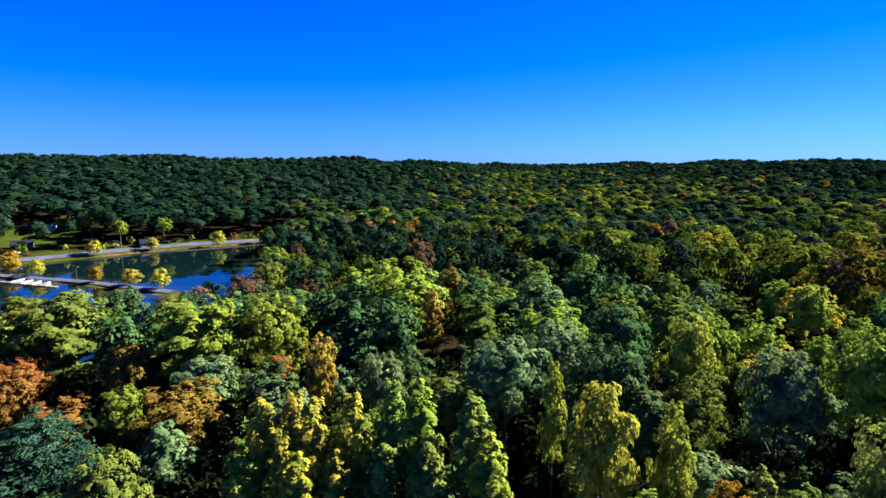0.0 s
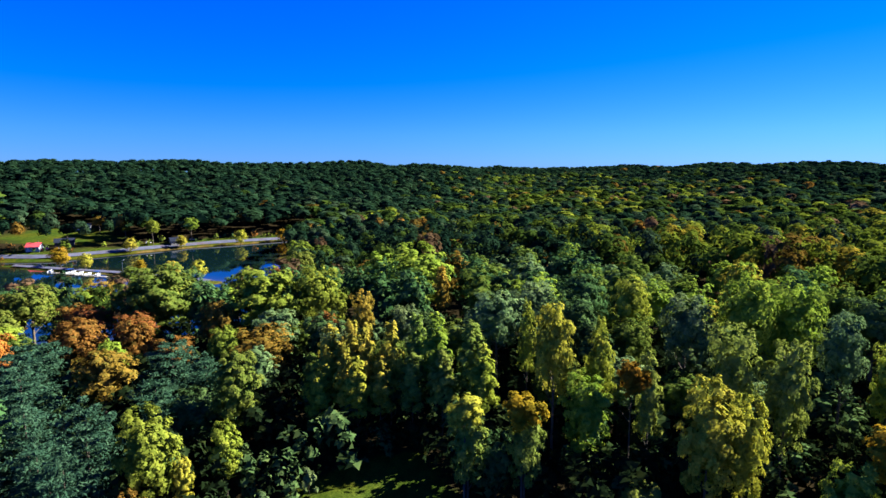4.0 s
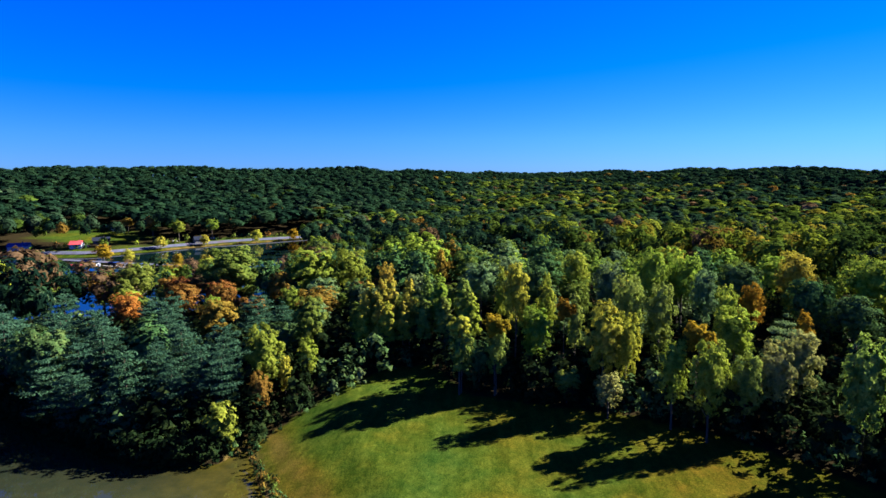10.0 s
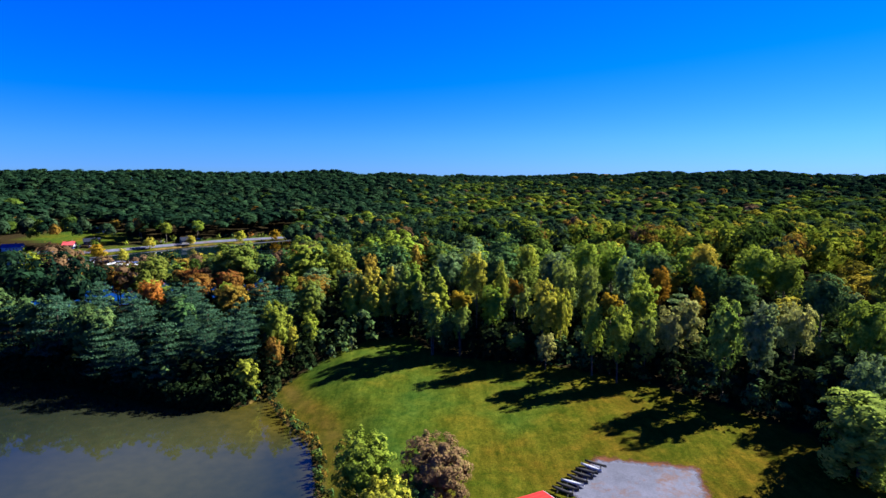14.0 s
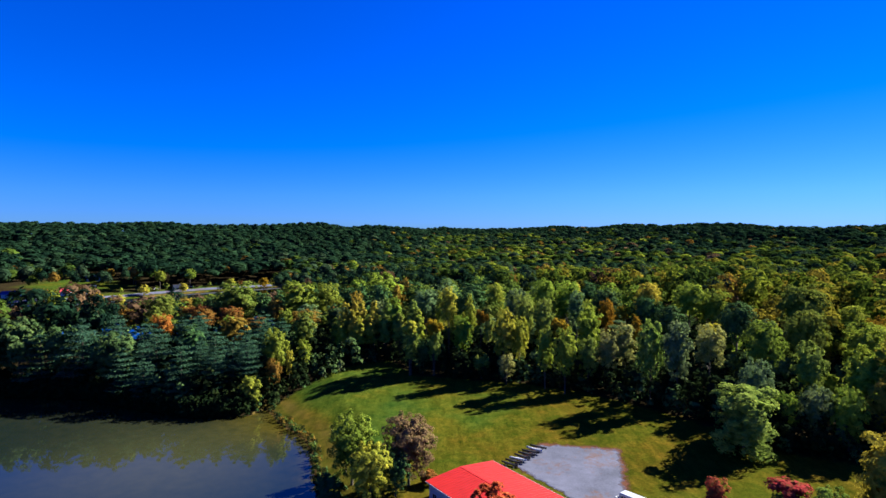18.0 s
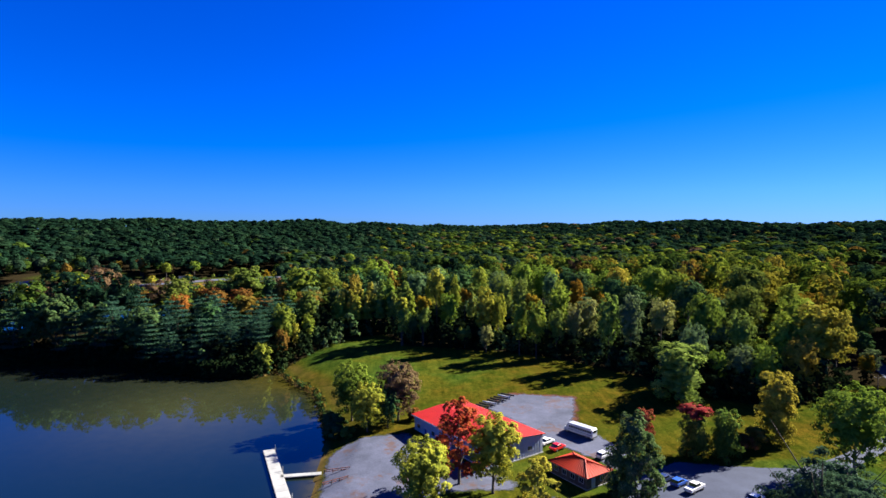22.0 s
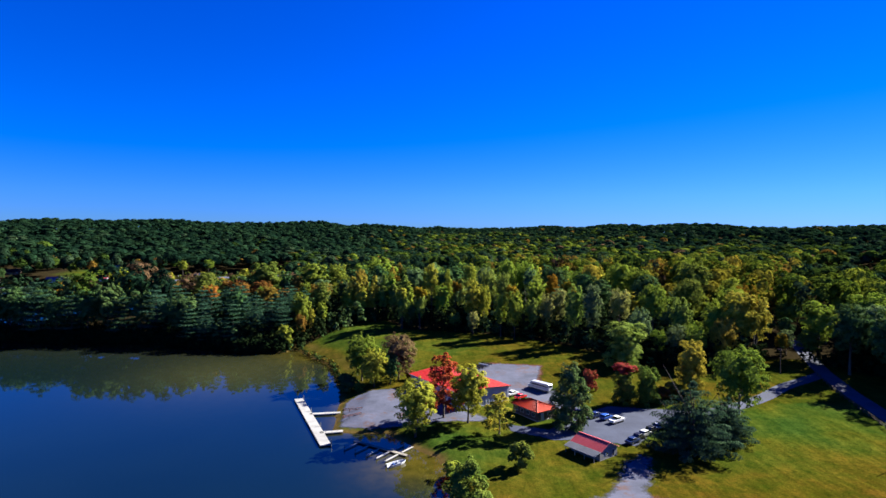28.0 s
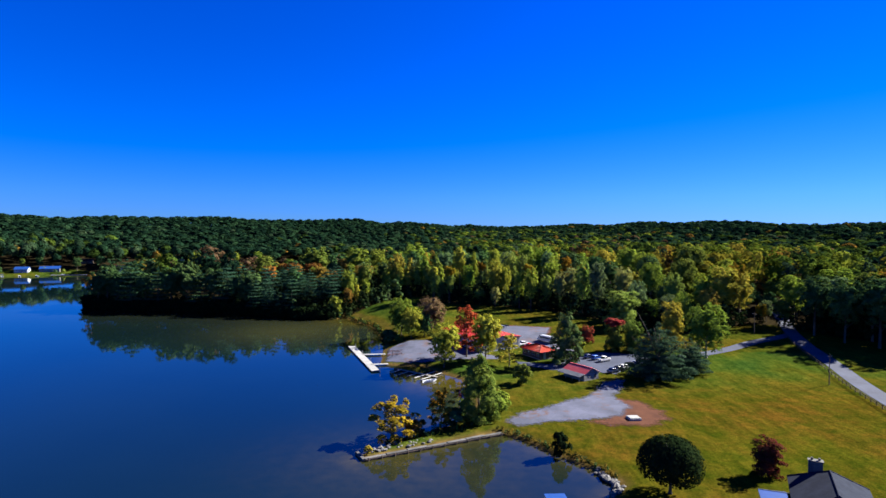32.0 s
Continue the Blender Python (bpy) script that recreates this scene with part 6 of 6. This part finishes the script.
def jetty():
    j = thing("jetty", 5.4, -205.2, 0.0, math.degrees(math.atan2(16.6, 29.4)), "weathered concrete-edged jetty with rubble and grass", "jetty")
    for k in range(7):
        part("edge_slab", bx(-14.3 + k * 4.75, -1.0, -0.6, 4.66, 0.95, 1.1 + 0.07 * (k % 3), 0.05), old_concrete, j)
    part("wall_face", bx(0, -1.6, -1.0, 33.4, 0.18, 1.35), dark_wood, j)
    for k in range(12):
        part("pile", rod(bmesh.new(), (-16 + k * 2.9, -1.78, -2), (-16 + k * 2.9, -1.78, 0.7), 0.12), dark_wood, j)
    part("end_slab", bx(-16.9, 0.9, -0.5, 0.7, 4.6, 1.05, 0.05), old_concrete, j)
    g = np.random.default_rng(3)
    for k in range(46):
        bm = bmesh.new()
        bmesh.ops.create_icosphere(bm, subdivisions=1, radius=0.28 + 0.3 * g.random())
        for v in bm.verts:
            v.co *= 0.75 + 0.5 * g.random()
            v.co.z *= 0.6
        x = -16 + 17 * g.random()
        s = thing("rubble_stone", 0, 0, 0.4, label="pale broken stone on the jetty", category="stone", group="jetty rubble")
        s.matrix_world = j.matrix_world @ pose(x, 0.6 + 2.6 * g.random(), 0.62, 0, 0, 360 * g.random())
        part("stone", bm, rock, s)
    for k, (x, y) in enumerate([(4.9, -193.6), (6.6, -192.4)]):
        c = thing("lawn_chair", x, y, None, 200 + 30 * k, "white lawn chair on the jetty grass", "chair", "lawn chairs")
        part("seat", bx(0, 0, 0.4, 0.6, 0.6, 0.06), white_paint, c)
        part("backrest", bx(-0.3, 0, 0.42, 0.06, 0.6, 0.65), white_paint, c)
        for px in (-0.25, 0.25):
            for py in (-0.25, 0.25):
                part("leg", bx(px, py, 0, 0.05, 0.05, 0.4), white_paint, c)


dock()
slips()
jetty()
boat(0.6, -153.2, 35, "small white motor boat at the slip dock")
boat(27.4, -233.3, 5, "boat with a flat blue canopy moored in the cove", True, 1.25)

# rocks along the cove
g = np.random.default_rng(8)
for k in range(60):
    t = g.random()
    x, y = 37.5 + 3.6 * t - 2.0 * (t > 0.75) * (t - 0.75) * 8, -216.5 - 12 * t
    bm = bmesh.new()
    bmesh.ops.create_icosphere(bm, subdivisions=1, radius=0.35 + 0.45 * g.random())
    for v in bm.verts:
        v.co *= 0.75 + 0.5 * g.random()
        v.co.z *= 0.65
    s = thing("shore_rock", x + g.normal(0, 0.5), y + g.normal(0, 0.4), 0.25 + 0.2 * g.random(), 360 * g.random(), "pale rounded rock on the bank of the cove", "rock", "shore rocks")
    part("stone", bm, rock, s)


# ---- vehicles ----
def wheel(parent, x, y, r=0.33, w=0.22):
    t = part("wheel", rod(bmesh.new(), (x, y - w / 2, r), (x, y + w / 2, r), r, n=14), tyre_rubber, parent, "black tyre")
    part("rim", rod(bmesh.new(), (x, y - w / 2 - 0.01, r), (x, y + w / 2 + 0.01, r), r * 0.6, n=10), steel, t)


def car(x, y, turn, colour, tone, style="saloon"):
    b = thing("car", x, y, gz(x, y) + 0.09, turn, f"parked {tone} {style} on the lot", "car", "parked cars")
    w = 0.9
    prof = {"saloon": [(-2.2, 0.35), (2.2, 0.35), (2.25, 0.62), (2.1, 0.78), (1.0, 0.92), (-1.5, 0.95), (-2.2, 0.9)],
            "pickup": [(-2.7, 0.45), (2.6, 0.45), (2.65, 0.8), (2.5, 1.02), (1.2, 1.1), (-2.65, 1.08)],
            "hatchback": [(-2.0, 0.35), (2.05, 0.35), (2.1, 0.65), (1.95, 0.82), (0.95, 0.98), (-1.95, 1.0)]}[style]
    bm = prism(bmesh.new(), prof, -w, w)
    bmesh.ops.bevel(bm, geom=list(bm.edges), offset=0.07, segments=2, affect="EDGES")
    part("body", bm, colour, b, smooth=False)
    cab = {"saloon": [(-1.55, 0.9), (1.0, 0.9), (0.35, 1.42), (-1.0, 1.44)], "pickup": [(-0.9, 1.05), (1.2, 1.05), (0.6, 1.72), (-0.75, 1.74)],
           "hatchback": [(-1.9, 0.95), (0.95, 0.95), (0.25, 1.5), (-1.55, 1.52)]}[style]
    part("window_band", prism(bmesh.new(), cab, -w + 0.12, w - 0.12), dark_glass, b, "dark window glass")
    (ax, az_), (bx_, bz_) = cab[3], cab[2]
    part("roof_panel", box(bmesh.new(), (ax + bx_) / 2, 0, az_ - 0.03, bx_ - ax + 0.1, 2 * w - 0.3, 0.08, 0.03), colour, b)
    for s in (-1, 1):
        wheel(b, 1.35 if style != "pickup" else 1.6, s * (w - 0.08))
        wheel(b, -1.3 if style != "pickup" else -1.6, s * (w - 0.08))
        part("headlight", bx(prof[2][0] - 0.06, s * 0.6, 0.62, 0.08, 0.3, 0.14), white_paint, b)
        part("tail_light", bx(prof[0][0] + 0.02, s * 0.65, 0.68, 0.08, 0.25, 0.14), red_metal, b)


def bus():
    b = thing("bus", 44.4, -98.7, gz(44.4, -98.7) + 0.1, 129.5, "white full-size bus with dark windows on the gravel lot", "bus", size=0.87)
    w = 1.22
    bm = prism(bmesh.new(), [(-5.0, 0.55), (5.0, 0.55), (5.05, 1.5), (3.9, 1.62), (3.75, 2.9), (3.4, 3.05), (-4.8, 3.08), (-5.0, 2.9)], -w, w)
    bmesh.ops.bevel(bm, geom=list(bm.edges), offset=0.13, segments=2, affect="EDGES")
    part("body", bm, white_paint, b)
    for s in (-1, 1):
        for k in range(10):
            part("window", bx(-4.3 + k * 0.8, s * (w + 0.005), 1.75, 0.64, 0.05, 0.72, 0.02), dark_glass, b)
        part("rub_rail", bx(-0.6, s * (w + 0.02), 1.25, 8.4, 0.05, 0.09), black_plastic, b)
        wheel(b, 3.9, s * (w - 0.15), 0.48, 0.28)
        wheel(b, -3.0, s * (w - 0.15), 0.48, 0.28)
        part("mirror", bx(3.9, s * (w + 0.25), 1.9, 0.12, 0.2, 0.4), black_plastic, b)
    part("windscreen", bx(3.86, 0, 1.75, 0.06, 2.1, 0.95), dark_glass, b)
    part("rear_window", bx(-5.02, 0, 1.9, 0.05, 1.6, 0.75), dark_glass, b)
    part("bumper", bx(5.08, 0, 0.5, 0.14, 2.3, 0.28), black_plastic, b)
    part("bumper", bx(-5.06, 0, 0.5, 0.14, 2.3, 0.28), black_plastic, b)


RED, BLUE, NAVY, SILVER, BLACK = (paint("car_red", (0.55, 0.02, 0.015)), paint("car_blue", (0.03, 0.10, 0.40)), paint("car_navy", (0.02, 0.035, 0.10)),
                                  paint("car_silver", (0.50, 0.51, 0.52)), paint("car_black", (0.02, 0.02, 0.022)))
WHITE = paint("car_white", (0.72, 0.72, 0.72))
bus()
car(36.6, -107.6, 40, RED, "red", "saloon")
car(34.6, -104.2, 40, WHITE, "white", "saloon")
car(46.4, -112.4, 35, WHITE, "white", "hatchback")
for x, y, turn, m, tone, style in [(55.6, -124.4, 35, NAVY, "navy", "saloon"), (58.0, -126.2, 35, BLUE, "blue", "hatchback"), (60.2, -128.6, 35, WHITE, "white", "pickup"),
                                   (59.6, -143.2, 35, NAVY, "dark blue", "saloon"), (62.0, -140.6, 35, BLACK, "black", "saloon"), (64.6, -138.4, 35, SILVER, "silver", "hatchback"),
                                   (67.4, -135.6, 35, BLACK, "black", "hatchback"), (70.0, -133.4, 35, SILVER, "silver", "saloon"), (84, -127, 30, WHITE, "white", "saloon")]:
    car(x, y, turn, m, tone, style)

# ---- loose things on the land ----
p = thing("white_hatch", 53.0, -188.6, None, 8, "low white box with a flat lid on the dirt", "box")
part("kerb", bx(0, 0, 0, 3.0, 2.6, 0.5, 0.04), concrete, p)
part("lid", bx(0, 0, 0.5, 2.7, 2.3, 0.14, 0.03), concrete, p, "white flat lid")
part("hinge", rod(bmesh.new(), (-1.3, 1.12, 0.62), (1.3, 1.12, 0.62), 0.05), steel, p)

for i in range(8):
    k = i / 7
    c = thing("canoe_rack", 20.8 + 8.6 * k, -79.2 + 9.6 * k, None, -40 + 6 * (i % 3), "dark rack holding a white canoe at the edge of the lot", "canoe rack", "canoe racks")
    for x in (-1.1, 1.1):
        part("upright", bx(x, 0, 0, 0.08, 0.6, 0.8), black_plastic, c)
    rings = [[(px, ww * math.cos(q), 0.95 + 0.25 * math.sin(q)) for q in np.arange(8) * math.pi / 4] for px, ww in ((-2.3, 0.04), (-1.4, 0.28), (0, 0.38), (1.4, 0.28), (2.3, 0.04))]
    part("canoe", loft(bmesh.new(), rings), white_paint if i in (2, 6) else black_plastic, c)

fence_line = np.array([(146, -84), (139, -104), (131.5, -130), (123, -160), (116, -190), (109, -240)], float)
fs = np.r_[0, np.cumsum(np.hypot(*np.diff(fence_line, axis=0).T))]
f = thing("rail_fence", *fence_line[0], 0.0, 0, "dark two-rail wooden fence along the lane", "fence")
f.matrix_world = Matrix()
ft = np.arange(0, fs[-1], 3.2)
fp = [(float(np.interp(t, fs, fence_line[:, 0])), float(np.interp(t, fs, fence_line[:, 1]))) for t in ft]
post = part("post", bx(0, 0, -0.3, 0.16, 0.16, 1.6), dark_wood, f)
post.matrix_basis = pose(*fp[0], gz(*fp[0]))
rail = part("rail", bx(0.5, 0, -0.06, 1.0, 0.06, 0.14), dark_wood, f)
first = True
for (x0, y0), (x1, y1) in zip(fp, fp[1:]):
    share("post", post, pose(x1, y1, gz(x1, y1)), f)
    d = Vector((x1 - x0, y1 - y0, gz(x1, y1) - gz(x0, y0)))
    for z in (0.55, 1.05):
        m = Matrix.Translation((x0, y0, gz(x0, y0) + z)) @ d.to_track_quat("X", "Z").to_matrix().to_4x4() @ Matrix.Diagonal((d.length, 1, 1, 1))
        if first:
            rail.matrix_basis, first = m, False
        else:
            share("rail", rail, m, f)


def utility_pole(x, y, h, turn=20):
    b = thing("utility_pole", x, y, None, turn, "bare wooden utility pole beside the lane", "utility pole", "utility poles")
    part("shaft", rod(bmesh.new(), (0, 0, -0.5), (0, 0, h), 0.15, 0.09, 8), dark_wood, b)
    c = part("crossarm", bx(0, 0, h - 0.9, 1.8, 0.1, 0.12), dark_wood, b)
    for k in (-0.8, 0.8):
        part("insulator", rod(bmesh.new(), (k, 0, h - 0.76), (k, 0, h - 0.55), 0.06, n=6), white_paint, c)


utility_pole(120, -155.5, 9.3)
utility_pole(134, -83, 9.5, -30)


# ---- far shores ----
def cottage(x, y, turn, roof, wall, label, L=6.0, W=4.2, h=3.0, rise=2.4):
    b = thing("cottage", x, y, None, turn, label, "house", "lakeside cottages")
    wall_panels(b, -L, L, -W, W, h + 0.6, 0.2, wall, -0.6)
    for s in (-1, 1):
        part("roof", slab(bmesh.new(), [(-L - 0.5, s * (W + 0.5), h - 0.25), (L + 0.5, s * (W + 0.5), h - 0.25), (L + 0.5, 0, h + rise), (-L - 0.5, 0, h + rise)], 0.15), roof, b)
        part("gable", prism(bmesh.new(), [(-W, 0), (W, 0), (0, rise)], -0.1, 0.1), wall, b).matrix_basis = pose(s * (L - 0.1), 0, h, 0, 0, 90)
    for k in (-3.6, -1.2, 3.4):
        opening(b, "window", k, -W - 0.01, 0.9, 1.1, 1.2, -90)
    opening(b, "door", 1.2, -W - 0.01, 0.0, 1.0, 2.05, -90, bars=0, pane_mat=dark_wood)
    part("chimney", bx(2, 0.6, h, 0.7, 0.7, rise + 0.8), brown_wall, b)


for x, y, turn, roof, wall, label, L in [
    (-346, 364, 30, grey_metal, white_wall, "white cottage with a pale roof among the trees", 6), (-410, 446, 20, shingle, white_wall, "white cottage with a grey roof on the slope", 6),
    (-316, 277, 20, pink_metal, white_wall, "small white building with a red roof beside the lake road", 4), (-312, 300, 35, shingle, brown_wall, "low brown building beside the lake road", 6),
    (-360, 273, 25, blue_paint, white_wall, "white building with a blue roof by the shore", 7), (-246, 332, 40, shingle, grey_wall, "grey cottage behind the lake road", 4),
    (-500, 226, 15, white_paint, white_wall, "white-roofed cottage on the far shore", 8), (-448, 240, 20, blue_paint, white_wall, "blue-roofed boathouse on the far shore", 6),
    (-427, 252, 25, blue_paint, grey_wall, "large cottage with a blue roof on the far shore", 9), (-480, 232, 10, pink_metal, brown_wall, "brown cottage on the far shore", 6),
    (-420, 300, 30, shingle, brown_wall, "brown cottage under trees on the far shore", 6), (-520, 262, 10, grey_metal, white_wall, "pale cottage on the far shore", 6)]:
    cottage(x, y, turn, roof, wall, label, L)
for k, (x, y) in enumerate([(-248, 222), (-241, 219.5), (-234, 217.5), (-227, 216), (-262, 224), (-438, 224), (-452, 219), (-424, 229), (-409, 246)]):
    boat(x, y, 70 + 11 * k, "white motor boat moored on the far water", k % 3 == 0, 1.3)
d = thing("marina_dock", -236, 214.5, 0.0, -14, "grey timber marina dock beside the causeway", "dock")
for k in range(14):
    part("plank", bx(-19 + k * 2.9, 0, 0.35, 2.8, 1.8, 0.12), old_wood, d)
for k in range(5):
    part("pile", rod(bmesh.new(), (-18 + k * 9, 1.0, -2), (-18 + k * 9, 1.0, 1.4), 0.12), dark_wood, d)


def street_lamp(x, y):
    b = thing("street_lamp", x, y, None, 90, "white-headed lamp post on the causeway", "street lamp", "causeway lamps")
    part("post", rod(bmesh.new(), (0, 0, -0.3), (0, 0, 6.5), 0.12, 0.08, 7), steel, b)
    part("arm", rod(bmesh.new(), (0, 0, 6.4), (1.2, 0, 6.7), 0.05, n=5), steel, b)
    part("lamp_head", bx(1.4, 0, 6.62, 0.9, 0.4, 0.16, 0.04), white_paint, b)


street_lamp(-217, 224)
street_lamp(-160, 206)
street_lamp(-112, 222)
for key, tone, x, y, top, wide in [("small", "gold", -180, 213, 9.5, 1.4), ("small", "gold", -162, 207, 11, 1.2), ("small", "orange", -203, 219, 9, 1.1), ("small", "orange", -277, 250, 11, 1.4),
                                   ("small", "orange", -268, 240, 10, 1.3), ("small", "gold", -246, 232, 10, 1.2), ("small", "gold", -202, 350, 12, 1.2), ("small", "orange", -176, 372, 11, 1.3),
                                   ("small", "gold", -168, 380, 10, 1.0), ("small", "gold", -262, 300, 11, 1.2), ("small", "olive", -300, 285, 12, 1.3), ("small", "orange", -150, 396, 12, 1.3),
                                   ("small", "gold", -238, 326, 10, 1.1), ("wood1", "olive", -258, 322, 22, 1.1), ("wood1", "olive", -240, 345, 22, 1.2), ("wood1", "rust", -295, 345, 24, 1.4),
                                   ("wood1", "rust", -322, 352, 22, 1.4), ("edge", "dark", -474, 240, 19, 1.2), ("edge1", "green", -488, 236, 16, 1.2), ("edge", "dark", -440, 254, 20, 1.3), ("edge1", "dark", -408, 266, 18, 1.3), ("edge", "green", -458, 252, 17, 1.4), ("small", "dark", -464, 229, 9, 1.3), ("edge1", "dark", -510, 240, 19, 1.3), ("wood1", "olive", -285, 330, 20, 1.0)]:
    plant(key, tone, x, y, top, wide, f"{TONE[tone]} shoreline tree across the water", "trees by the lake road", z=max(0.4, gz(x, y)))

for x, y, turn, m, tone in [(-262, 322, 48, WHITE, "white"), (-241, 347, 48, SILVER, "silver"), (-226, 361, 48, NAVY, "navy"), (-300, 281, 20, WHITE, "white"), (-310, 279, 20, RED, "red")]:
    car(x, y, turn, m, tone, "hatchback")

# a water tower on the skyline
tx_, ty_ = -270.0, 985.0
t = thing("water_tower", tx_, ty_, None, 0, "small pale water tower above the trees on the ridge", "water tower", size=0.72)
for k in range(4):
    a = k * math.pi / 2 + 0.4
    part("leg", rod(bmesh.new(), (4 * math.cos(a), 4 * math.sin(a), -1), (2.6 * math.cos(a), 2.6 * math.sin(a), 22), 0.3, n=6), steel, t)
bm = bmesh.new()
loft(bm, [[(r * math.cos(q), r * math.sin(q), z) for q in np.arange(14) * math.pi / 7] for r, z in ((1.0, 21), (3.6, 22.5), (4.2, 25), (3.6, 27.5), (0.8, 29.2))])
part("tank", bm, steel, t)
part("catwalk", rod(bmesh.new(), (0, 0, 23.4), (0, 0, 23.6), 4.9, n=14), steel, t)
